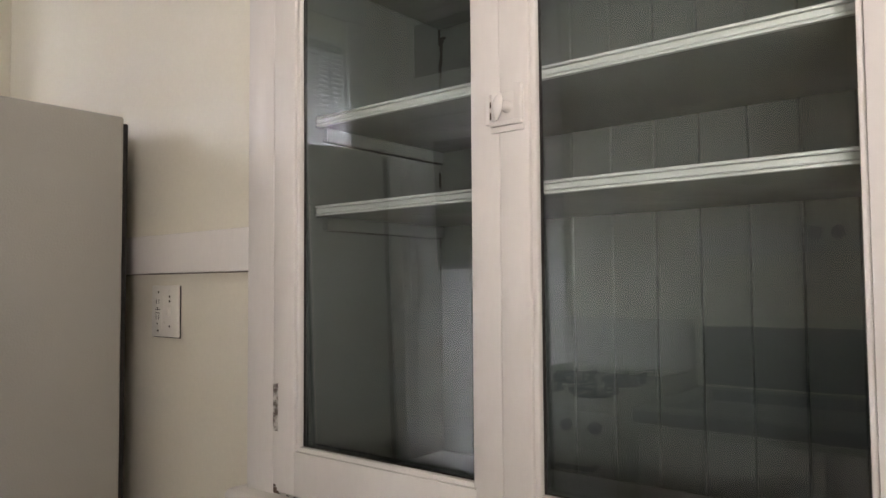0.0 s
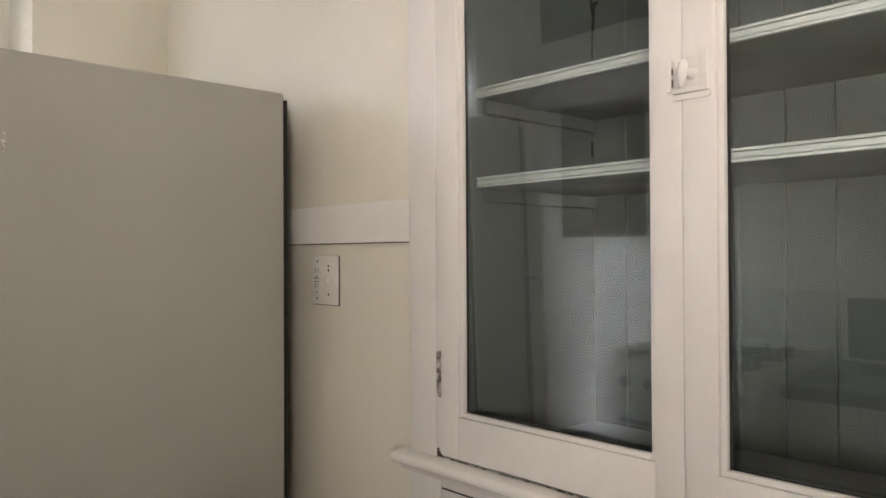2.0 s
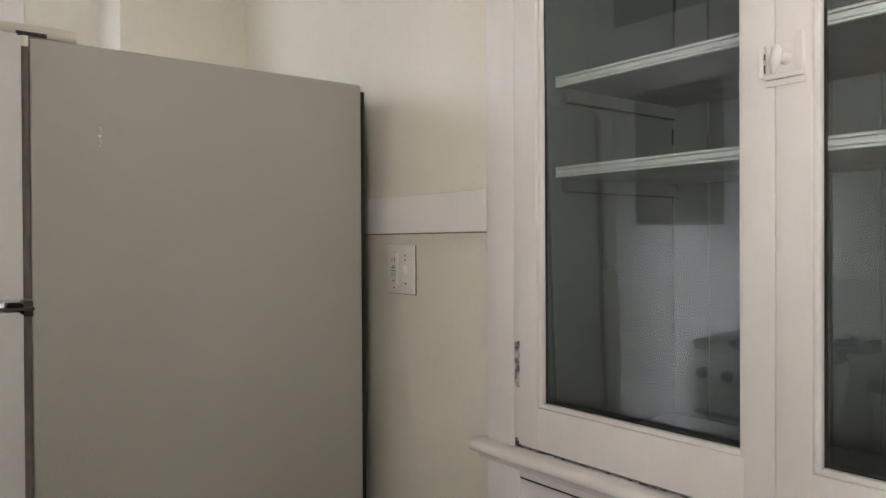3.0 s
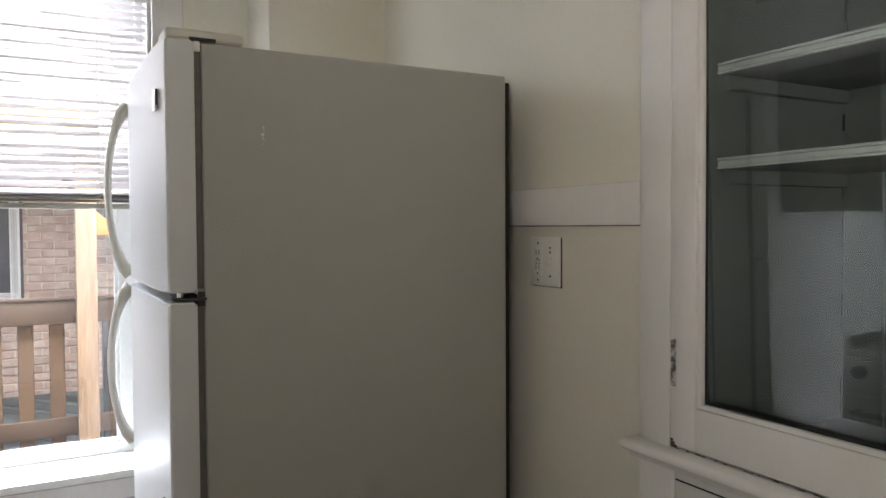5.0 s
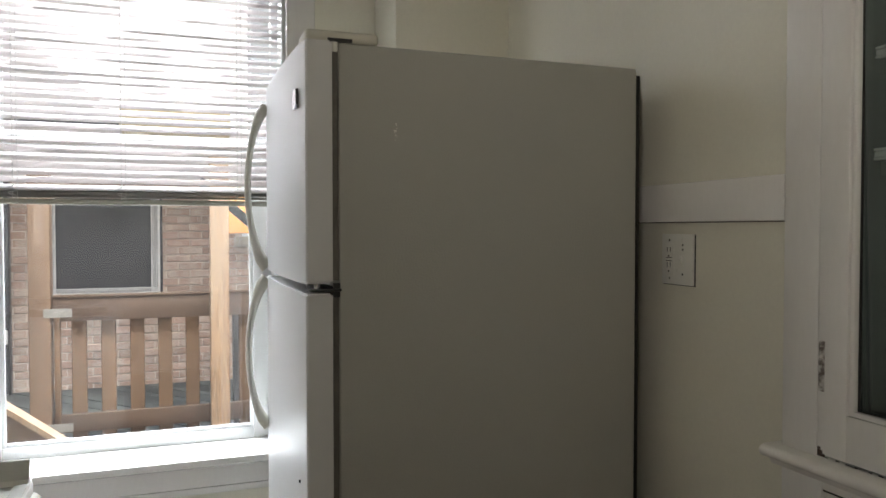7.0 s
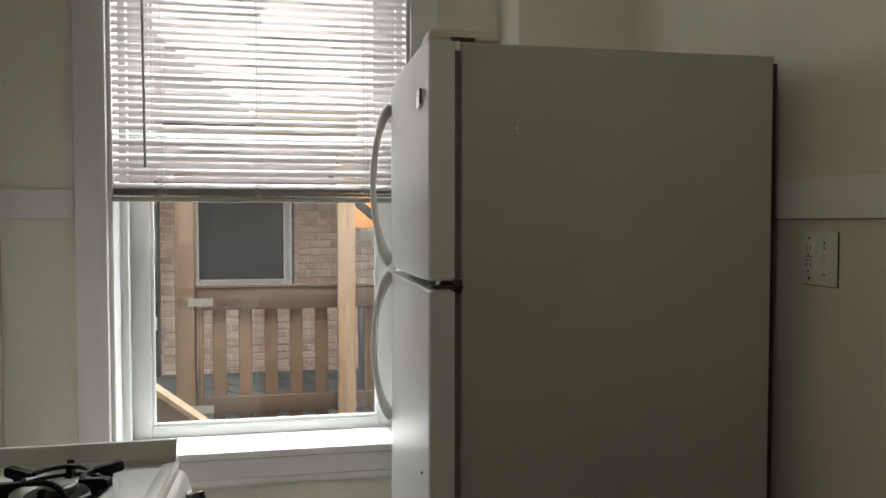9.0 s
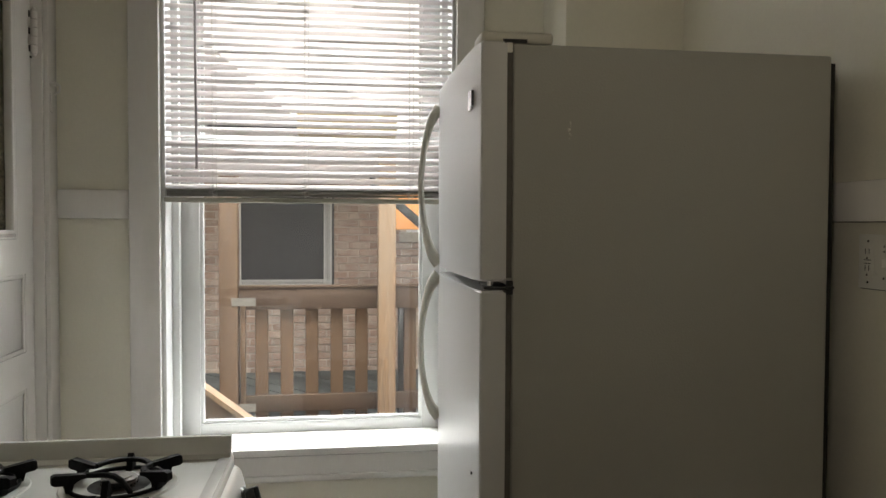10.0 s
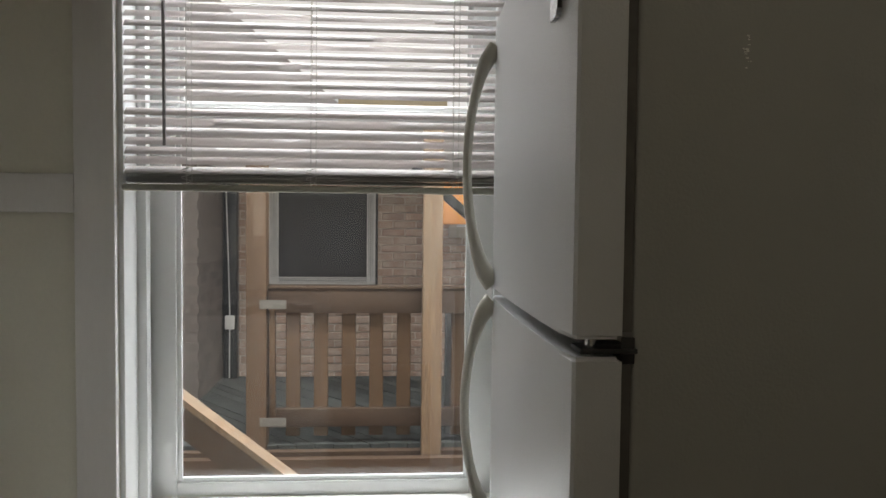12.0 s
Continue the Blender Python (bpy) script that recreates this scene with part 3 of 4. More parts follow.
part("catch", B((-0.556, -0.5485, 0.762, 0.769, 1.531, 1.572), (-0.5466, -0.54, 0.764, 0.769, 1.535, 1.57), (-0.5475, -0.497, 0.764, 0.7692, 1.519, 1.5265), bevel=0.001), M_TRIM, lt)
for x0, x1 in ((-0.996, -0.547), (-0.513, -0.057)):
    dr = part("drawer", B((x0, x1, 0.7695, 0.788, 0.757, 0.9185), bevel=0.0015), M_TRIM, cab, "white painted drawer, shut")
    bm = bmesh.new()
    lathe(bm, [(0.001, 0), (0.011, 0.002), (0.014, 0.008), (0.011, 0.013), (0.001, 0.015)], (0, 0, 0), 14)
    bmesh.ops.transform(bm, matrix=Matrix.Translation(((x0 + x1) / 2, 0.7505, 0.838)) @ Matrix.Rotation(radians(90), 4, "X"), verts=bm.verts[:])
    cyl(bm, ((x0 + x1) / 2, 0.7695, 0.838), ((x0 + x1) / 2, 0.75, 0.838), 0.006, n=12)
    part("knob", bm, M_TRIM, dr)
    part("lower_door", B((x0, x1, 0.7695, 0.788, 0.102, 0.713), bevel=0.0015), M_TRIM, cab, "white painted cupboard door, shut")
part("drawer_gap", B((-0.9965, CX1, 0.7692, 0.79, 0.9188, 0.9217), (-0.998, CX1, 0.778, 0.79, 0.753, 0.758)), M_GAP, cab, "dark gap above the drawers", smooth=False)

# ---- outlet plate ----
out = thing("outlet_plate", (-1.38, 0.788, 1.218), "white double-gang wall plate with an outlet and a switch", "wall plate")
# dark sheet shifted right and down puts shade in the gap beside the plate
part("wall_cutout", B((-1.4295, -1.3292, 0.7885, 0.7896, 1.2175, 1.3225)), M_GAP, out, "dark sheet for the shaded gap at the plate's right and bottom", smooth=False)
part("plate", B((-1.431, -1.3305, 0.7835, 0.7884, 1.219, 1.3235), bevel=0.002), M_PLASTIC, out)
part("receptacle", B((-1.418, -1.389, 0.7815, 0.7836, 1.238, 1.304), bevel=0.001), M_PLASTIC, out)
for a, b, c, e in ((-1.410, -1.4085, 1.286, 1.296), (-1.4, -1.3985, 1.286, 1.296), (-1.4065, -1.4025, 1.276, 1.2795), (-1.410, -1.4085, 1.254, 1.264), (-1.4, -1.3985, 1.254, 1.264),
                   (-1.4065, -1.4025, 1.244, 1.2475), (-1.413, -1.394, 1.2735, 1.2748), (-1.413, -1.394, 1.267, 1.2683)):
    part("slot", B((a, b, 0.7811, 0.7816, c, e)), M_GAP, out, smooth=False)
part("switch", B((-1.3655, -1.3575, 0.776, 0.7836, 1.262, 1.279), bevel=0.001), M_PLASTIC, out)
for xx, zz in ((-1.3615, 1.301), (-1.3615, 1.241), (-1.3615, 1.2915), (-1.404, 1.3105), (-1.404, 1.2315)):
    bm = bmesh.new()
    cyl(bm, (xx, 0.7835, zz), (xx, 0.7827, zz), 0.0024, n=10)
    part("screw", bm, M_CHROME, out)

# ---- refrigerator ----
FX0, FX1 = -1.985, -1.432
fr = thing("refrigerator", ((FX0 + FX1) / 2, 0.4, 0), "white top-freezer refrigerator standing in the corner beside the window, doors shut", "refrigerator")
part("body", B((FX0 + 0.01, FX1, 0.088, 0.72, 0.03, 1.668), bevel=0.006, seg=3), M_FRIDGE_SHADED, fr, "pebbled enamel cabinet")
for x0 in (FX0 + 0.04, FX1 - 0.09):
    for y0 in (0.12, 0.62):
        bm = bmesh.new()
        cyl(bm, (x0 + 0.025, y0 + 0.025, 0), (x0 + 0.025, y0 + 0.025, 0.03), 0.022, 0.016, n=14)
        part("foot", bm, M_DARK, fr)
# black sheet added for the deep shadow between refrigerator and wall
part("condenser", B((FX0 + 0.04, FX1 - 0.007, 0.7205, 0.732, 0.1, 1.655), bevel=0.002), M_GAP, fr, "black sheet for the shadow behind the refrigerator")
bm = bmesh.new()
rc = random.Random(21)
for k in range(16):
    y, z = 0.194 + rc.gauss(0, 0.0025), 1.512 + rc.gauss(0, 0.009)
    box(bm, FX1 + 0.0001, FX1 + 0.0004, y, y + rc.uniform(0.0006, 0.003), z, z + rc.uniform(0.0005, 0.0018))
part("scuff_marks", bm, M_PLASTIC, fr, "small pale flecks on the enamel", smooth=False, kind="stuff")
part("kick_grille", B((FX0 + 0.01, FX1 - 0.01, 0.06, 0.087, 0.03, 0.1), bevel=0.003), M_GASKET, fr)


def fridge_door(name, z0, z1, label):
    bm = bmesh.new()
    n = 14
    w = FX1 + 0.012 - FX0
    pts = []
    for k in range(n + 1):
        u = k / n
        pts.append((FX0 + w * u, 0.0262 - 0.006 * (1 - (2 * u - 1) ** 2)))
    outline = [(FX0 + 0.0, 0.075)] + [(FX0, 0.034)] + [(FX0 + 0.003, 0.029)] + pts[1:-1] + [(FX1 + 0.009, 0.0275), (FX1 + 0.012, 0.031), (FX1 + 0.012, 0.075)]
    prism(bm, outline, "z", z0, z1)
    es = [e for e in bm.edges if abs(e.verts[0].co.z - e.verts[1].co.z) < 1e-6]
    bmesh.ops.bevel(bm, geom=es, offset=0.004, segments=3, affect="EDGES")
    return part(name, bm, M_FDOOR, fr, label)


fz = fridge_door("freezer_door", 1.236, 1.668, "white textured freezer door")
fd = fridge_door("fridge_door", 0.105, 1.219, "white textured refrigerator door")
part("gasket", B((FX0 + 0.014, FX1 + 0.002, 0.0755, 0.0875, 1.242, 1.66), (FX0 + 0.014, FX1 + 0.002, 0.0755, 0.0875, 0.11, 1.214)), M_GASKET, fr, "grey rubber door gasket", smooth=False)
part("middle_hinge", B((FX1 - 0.03, FX1 + 0.008, 0.036, 0.092, 1.2215, 1.2265), (FX1 + 0.0005, FX1 + 0.005, 0.077, 0.09, 1.211, 1.237), (FX1 - 0.12, FX1 - 0.02, 0.05, 0.09, 1.221, 1.2265), bevel=0.001), M_DARK, fr, "black steel middle hinge")
bm = bmesh.new()
cyl(bm, (FX1 - 0.008, 0.05, 1.219), (FX1 - 0.008, 0.05, 1.237), 0.006, n=12)
part("hinge_pin", bm, M_CHROME, fr)
bm = bmesh.new()
box(bm, FX1 - 0.075, FX1 - 0.002, 0.03, 0.165, 1.6685, 1.69, bevel=0.008, seg=3)
cover = part("hinge_cover", bm, M_HANDLE, fr, "cream plastic top hinge cover")
part("bushing", B((FX1 - 0.012, FX1 + 0.004, 0.0756, 0.0872, 1.65, 1.6682), bevel=0.002), M_PLASTIC, cover, "white plastic hinge bushing")
part("hinge_slot", B((FX1 - 0.05, FX1 - 0.0012, 0.07, 0.115, 1.6695, 1.6755)), M_DARK, cover, smooth=False)


def handle(z0, z1, flip):
    """A bowed grip: a broad root at each end, slender in the middle."""
    bm = bmesh.new()
    pts, rad = [], []
    n = 22
    for k in range(n + 1):
        u = k / n
        s = math.sin(math.pi * u)
        prot = 0.046 * min(1.0, (s ** 0.55) * 1.0)
        pts.append((FX0 + 0.035 - 0.008 * s, 0.0265 - prot, z0 + (z1 - z0) * u))
        e = max(abs(2 * u - 1), 0)
        near_split = (1 - u) if flip else u
        rad.append((0.0125 + 0.004 * e ** 4, 0.0075 + 0.009 * e ** 5 + 0.002 * near_split * e))
    tube(bm, pts, rad, 12)
    return bm


part("handle", handle(1.243, 1.626, True), M_HANDLE, fz, "curved cream plastic handle")
part("handle", handle(0.858, 1.212, False), M_HANDLE, fd, "curved cream plastic handle")
bm = bmesh.new()
prism(bm, [(-1.502, 1.553), (-1.477, 1.553), (-1.47, 1.56), (-1.47, 1.588), (-1.502, 1.588)], "y", 0.018, 0.0235)
bm2 = bmesh.new()
cyl(bm2, (-1.473, 0.0215, 0.87), (-1.473, 0.026, 0.87), 0.0028, n=12)
part("plug_button", bm2, M_DARK, fd)
part("badge", bm, M_BADGE, fz, "small plain metal badge")
part("badge_edge", B((-1.4702, -1.4696, 0.0185, 0.0225, 1.56, 1.588)), M_DARK, fz, smooth=False)

# ---- gas range ----
SL, SR, SF, SBK, ST = -1.496, -0.99, -0.414, -1.035, 0.918
stv = thing("gas_range", ((SL + SR) / 2, (SF + SBK) / 2, 0), "white enamel apartment-size gas range with four black iron grates", "stove")
part("body", B((SL + 0.004, SR - 0.004, SBK, SF - 0.012, 0.02, ST - 0.03), bevel=0.004), M_ENAMEL, stv)
BUR = [(SL + 0.152, -0.573), (SL + 0.152, -0.8), (SR - 0.152, -0.573), (SR - 0.152, -0.8)]
bm2 = B((SL, SR, SBK, SF, ST - 0.03, ST), bevel=0.006, seg=3)
part("cooktop", bm2, M_ENAMEL, stv, "glossy white enamel cooktop")
bm = bmesh.new()
prism(bm, [(SL, ST - 0.012), (SL, ST + 0.032), (SL + 0.003, ST + 0.036), (SL + 0.011, ST + 0.036), (SL + 0.014, ST + 0.032), (SL + 0.02, ST + 0.006), (SL + 0.03, ST + 0.0006), (SL + 0.03, ST - 0.012)], "y", SBK, SF - 0.003)
part("side_lip", bm, M_ENAMEL, stv)
bm = bmesh.new()
prism(bm, [(SR, ST - 0.012), (SR, ST + 0.032), (SR - 0.003, ST + 0.036), (SR - 0.011, ST + 0.036), (SR - 0.014, ST + 0.032), (SR - 0.02, ST + 0.006), (SR - 0.03, ST + 0.0006), (SR - 0.03, ST - 0.012)], "y", SBK, SF - 0.003)
part("side_lip", bm, M_ENAMEL, stv)
part("backguard", B((SL, SR, SBK, SBK + 0.04, ST + 0.0365, 1.13), bevel=0.006, seg=3), M_ENAMEL, stv)
part("front_ridge", B((SL + 0.035, SR - 0.035, SF - 0.022, SF - 0.002, ST + 0.0006, ST + 0.004), bevel=0.0015), M_ENAMEL, stv)
bm = bmesh.new()
prism(bm, [(SF - 0.012, ST - 0.02), (SF + 0.004, ST - 0.022), (SF + 0.012, ST - 0.03), (SF + 0.036, ST - 0.118), (SF + 0.034, ST - 0.124), (SF - 0.012, ST - 0.124)], "x", SL + 0.004, SR - 0.004)
pan = part("control_panel", bm, M_ENAMEL, stv, "sloping white control panel")
for k in range(5):
    kx = SL + 0.06 + k * (SR - SL - 0.12) / 4
    bm = bmesh.new()
    a, nrm = Vector((kx, SF + 0.026, ST - 0.062)), Vector((0, 0.965, 0.263))
    cyl(bm, a - nrm * 0.002, a + nrm * 0.004, 0.02, 0.018, n=24)
    cyl(bm, a + nrm * 0.004, a + nrm * 0.018, 0.014, 0.0125, n=20)
    box(bm, -0.0035, 0.0035, -0.014, 0.014, 0.0, 0.026, bevel=0.0015, m=Matrix.Translation(a) @ nrm.to_track_quat("Z", "Y").to_matrix().to_4x4())
    part("knob", bm, M_DARK, pan, "black control knob")
od = part("oven_door", B((SL + 0.012, SR - 0.012, SF - 0.011, SF + 0.022, 0.24, ST - 0.13), bevel=0.006, seg=3), M_ENAMEL, stv)
bm = bmesh.new()
tube(bm, [(SL + 0.06, SF + 0.022, 0.74), (SL + 0.06, SF + 0.055, 0.74), (SL + 0.075, SF + 0.06, 0.74), (SR - 0.075, SF + 0.06, 0.74), (SR - 0.06, SF + 0.055, 0.74), (SR - 0.06, SF + 0.022, 0.74)], (0.008, 0.008), 10, Vector((0, 0, 1)))
part("handle", bm, M_DARK, od)
part("broiler_drawer", B((SL + 0.012, SR - 0.012, SF - 0.011, SF + 0.018, 0.05, 0.232), bevel=0.006, seg=3), M_ENAMEL, stv)
for x0 in (SL + 0.05, SR - 0.05):
    for y0 in (SF - 0.05, SBK + 0.05):
        bm = bmesh.new()
        cyl(bm, (x0, y0, 0), (x0, y0, 0.02), 0.02, 0.016, n=14)
        part("foot", bm, M_DARK, stv)
for i, (bx, by) in enumerate(BUR):
    bm = bmesh.new()
    lathe(bm, [(0.09, ST + 0.0006), (0.088, ST + 0.0028), (0.084, ST + 0.003), (0.066, ST + 0.0022), (0.052, ST + 0.0018), (0.0475, ST + 0.0022), (0.0455, ST + 0.001)], (bx, by, 0), 40)
    bw = part("drip_bowl", bm, M_BOWL, stv, "shallow white round drip bowl")
    bm = bmesh.new()
    lathe(bm, [(0.0475, ST + 0.0019), (0.03, ST + 0.0009), (0.001, ST + 0.0007)], (bx, by, 0), 32)
    part("bowl_opening", bm, M_GAP, bw)
    bm = bmesh.new()
    lathe(bm, [(0.001, ST + 0.0012), (0.026, ST + 0.0012), (0.027, ST + 0.008), (0.025, ST + 0.0092), (0.0275, ST + 0.0105), (0.0275, ST + 0.0138), (0.0245, ST + 0.0158), (0.021, ST + 0.016), (0.0205, ST + 0.0175), (0.014, ST + 0.0184), (0.001, ST + 0.0188)], (bx, by, 0), 30)
    br = part("burner", bm, M_BURNER, stv, "greasy aluminium burner head")
    bm = bmesh.new()
    for k in range(20):
        t = 2 * math.pi * k / 20
        cyl(bm, (bx + 0.0262 * math.cos(t), by + 0.0262 * math.sin(t), ST + 0.006), (bx + 0.0282 * math.cos(t), by + 0.0282 * math.sin(t), ST + 0.006), 0.0013, n=6)
    part("burner_ports", bm, M_GAP, br, kind="stuff")
    bm = bmesh.new()
    ring = [(bx + 0.073 * math.cos(2 * math.pi * k / 36), by + 0.073 * math.sin(2 * math.pi * k / 36), ST + 0.0065) for k in range(36)]
    tube(bm, ring, (0.0034, 0.0034), 8, Vector((0, 0, 1)), close=True)
    r0 = 0.045
    finger = [(r0, 0.024), (0.058, 0.0225), (0.066, 0.017), (0.07, 0.004), (0.078, 0.004), (0.081, 0.017), (0.094, 0.0185), (0.098, 0.0215), (0.0975, 0.0325), (0.0925, 0.035), (0.058, 0.0305), (r0, 0.029)]

    def at(r, deg, h):
        return (bx + r * math.cos(radians(deg)), by + r * math.sin(radians(deg)), ST + h)

    for deg in (63, 117, -63, -117):
        plate(bm, finger, 0.006, (bx, by, ST), radians(deg))
    tube(bm, [at(0.05 - 0.012 * math.cos(q * math.pi / 2), 90 + 27 * q, 0.0265) for q in [k / 5 - 1 for k in range(11)]], (0.0042, 0.0055), 8, Vector((0, 0, 1)))
    tube(bm, [at(0.047 + 0.006 * math.cos(q * math.pi / 2), 180 + 63 * q, 0.0265) for q in [k / 6 - 1 for k in range(13)]], (0.0042, 0.0055), 8, Vector((0, 0, 1)))
    tube(bm, [at(0.047, -63, 0.0265), at(0.041, -48, 0.028), at(0.036, -30, 0.0292), at(0.034, -12, 0.0292), at(0.037, 6, 0.0275), at(0.045, 20, 0.022), at(0.055, 28, 0.012), at(0.062, 31, 0.004)],
         [(0.0048, 0.0055)] * 5 + [(0.0045, 0.005), (0.004, 0.0045), (0.0035, 0.004)], 8, Vector((0, 0, 1)))
    for deg in (180, 0):
        plate(bm, [(0.052, 0.006), (0.084, 0.006), (0.08, 0.016), (0.071, 0.032), (0.068, 0.0325), (0.061, 0.02)], 0.0048, (bx, by, ST), radians(deg))
    g = part("grate", bm, M_IRON, stv, "black cast-iron grate")

# ---- kitchen sink ----
snk = thing("kitchen_sink", (-0.52, -0.8, 0), "white sink cabinet with a steel top, dark backsplash and wall taps", "sink")
part("sink_cabinet", B((-0.975, 0.1, YS + 0.018, -0.52, 0.0, 0.86), bevel=0.004), M_TRIM, snk)
for x0, x1 in ((-0.96, -0.45), (-0.43, 0.085)):
    dd = part("door", B((x0, x1, -0.519, -0.5, 0.1, 0.68), bevel=0.003), M_TRIM, snk)
    part("drawer", B((x0, x1, -0.519, -0.5, 0.7, 0.84), bevel=0.003), M_TRIM, snk)
part("basin", B((-0.98, 0.105, -0.6, -0.49, 0.862, 0.9), (-0.98, 0.105, YS + 0.02, -0.96, 0.862, 0.9), (-0.98, -0.9, -0.96, -0.6, 0.862, 0.9), (0.03, 0.105, -0.96, -0.6, 0.862, 0.9), (-0.9, 0.03, -0.96, -0.6, 0.862, 0.868), bevel=0.008, seg=3), M_SINK, snk, "steel sink top")
part("backsplash", B((-0.97, 0.1, YS + 0.0005, YS + 0.019, 0.905, 1.11), bevel=0.004), M_SPLASH, snk, "dark backsplash")
part("tap_board", B((-0.97, 0.1, YS + 0.0005, YS + 0.019, 1.36, 1.46), bevel=0.004), M_TRIM, snk)
for tx in (-0.56, -0.49):
    bm = bmesh.new()
    cyl(bm, (tx, YS + 0.02, 1.42), (tx, YS + 0.07, 1.42), 0.012, n=14)
    cyl(bm, (tx, YS + 0.07, 1.42), (tx, YS + 0.1, 1.42), 0.025, 0.022, n=18)
    part("tap_handle", bm, M_CHROME, snk, "round chrome tap handle")

# ---- back door with obscure glass ----
dr = thing("door_1", ((DX0 + DX1) / 2, -1.095, 0), kind="structure")
DY, DYB = -1.08, -1.118
G0, G1, GZ0, GZ1 = -2.23, -1.752, 1.308, 1.93
PAN = [(0.98, 1.198), (0.66, 0.88), (0.30, 0.56)]
PX0, PX1 = -2.302, -1.67
bx = [(DX0 + 0.004, PX0, DYB, DY, 0.01, 2.03), (PX1, DX1 - 0.004, DYB, DY, 0.01, 2.03), (PX0, PX1, DYB, DY, GZ1, 2.03), (PX0, PX1, DYB, DY, 1.198, GZ0), (PX0, PX1, DYB, DY, 0.88, 0.98),
      (PX0, PX1, DYB, DY, 0.56, 0.66), (PX0, PX1, DYB, DY, 0.01, 0.30), (PX0, G0, DYB, DY, GZ0, GZ1), (G1, PX1, DYB, DY, GZ0, GZ1)]
leaf = part("door_leaf", B(*bx), M_TRIM, dr, "white painted panelled door, shut", smooth=False)
for z0, z1 in PAN:
    part("panel_back", B((PX0 - 0.004, PX1 + 0.004, DY - 0.031, DY - 0.0225, z0 - 0.004, z1 + 0.004)), M_TRIM, leaf)
    part("panel", B((PX0, PX1, DY - 0.022, DY - 0.007, z0, z1), bevel=0.001), M_TRIM, leaf)
    part("panel_moulding", B((PX0, PX0 + 0.013, DY - 0.0068, DY - 0.001, z0, z1), (PX1 - 0.013, PX1, DY - 0.0068, DY - 0.001, z0, z1), (PX0 + 0.013, PX1 - 0.013, DY - 0.0068, DY - 0.001, z1 - 0.013, z1),
                             (PX0 + 0.013, PX1 - 0.013, DY - 0.0068, DY - 0.001, z0, z0 + 0.013), bevel=0.0025, seg=3), M_TRIM, leaf)
part("obscure_pane", B((G0, G1, DY - 0.024, DY - 0.018, GZ0, GZ1)), M_OBSC, leaf, "pebbled obscure glass pane")
part("glass_moulding", B((G0 - 0.016, G0 - 0.005, DY - 0.002, DY + 0.004, GZ0 - 0.014, GZ1 + 0.014), (G0 - 0.005, G1 + 0.005, DY - 0.002, DY + 0.004, GZ0 - 0.014, GZ0 - 0.005), (G0 - 0.002, G0 + 0.012, DY - 0.017, DY + 0.006, GZ0, GZ1), (G1 - 0.012, G1 + 0.002, DY - 0.017, DY + 0.006, GZ0, GZ1), (G0 + 0.012, G1 - 0.012, DY - 0.017, DY + 0.006, GZ0 - 0.002, GZ0 + 0.012),
                         (G0 + 0.012, G1 - 0.012, DY - 0.017, DY + 0.006, GZ1 - 0.012, GZ1 + 0.002), bevel=0.004, seg=3), M_TRIM, leaf)
part("door_casing", B((XW + 0.001, DX0 - 0.012, YS, -1.04, 0, 2.13), (DX1 + 0.012, DX1 + 0.092, YS, -1.04, 0, 2.13), (DX0 - 0.012, DX1 + 0.012, YS, -1.04, 2.045, 2.13), bevel=0.004), M_TRIM, dr)
part("transom_casing", B((XW + 0.001, DX0 - 0.012, YS, -1.04, 2.1305, 2.63), (DX1 + 0.012, DX1 + 0.092, YS, -1.04, 2.1305, 2.63), (DX0 - 0.012, DX1 + 0.012, YS, -1.04, 2.54, 2.63), (DX0 - 0.012, DX1 + 0.012, YS, -1.04, 2.1305, 2.19), bevel=0.004), M_TRIM, dr)
tra = part("transom_sash", B((DX0 - 0.01, DX0 + 0.035, DYB, DY, 2.192, 2.538), (DX1 - 0.035, DX1 + 0.01, DYB, DY, 2.192, 2.538), (DX0 + 0.035, DX1 - 0.035, DYB, DY, 2.192, 2.235), (DX0 + 0.035, DX1 - 0.035, DYB, DY, 2.495, 2.538), bevel=0.003), M_TRIM, dr)
part("obscure_pane", B((DX0 + 0.035, DX1 - 0.035, DY - 0.024, DY - 0.018, 2.235, 2.495)), M_OBSC, tra, "pebbled obscure glass pane")
part("door_jamb", B((DX0 - 0.012, DX0, YS - 0.15, YS + 0.008, 0, 2.045), (DX1, DX1 + 0.012, YS - 0.15, YS + 0.008, 0, 2.045), (DX0, DX1, YS - 0.15, YS + 0.008, 2.035, 2.045), bevel=0.001), M_TRIM, dr)
part("jamb_stop", B((DX0, DX0 + 0.015, YS - 0.1, DYB - 0.002, 0, 2.03), (DX1 - 0.015, DX1, YS - 0.1, DYB - 0.002, 0, 2.03)), M_GAP, dr)
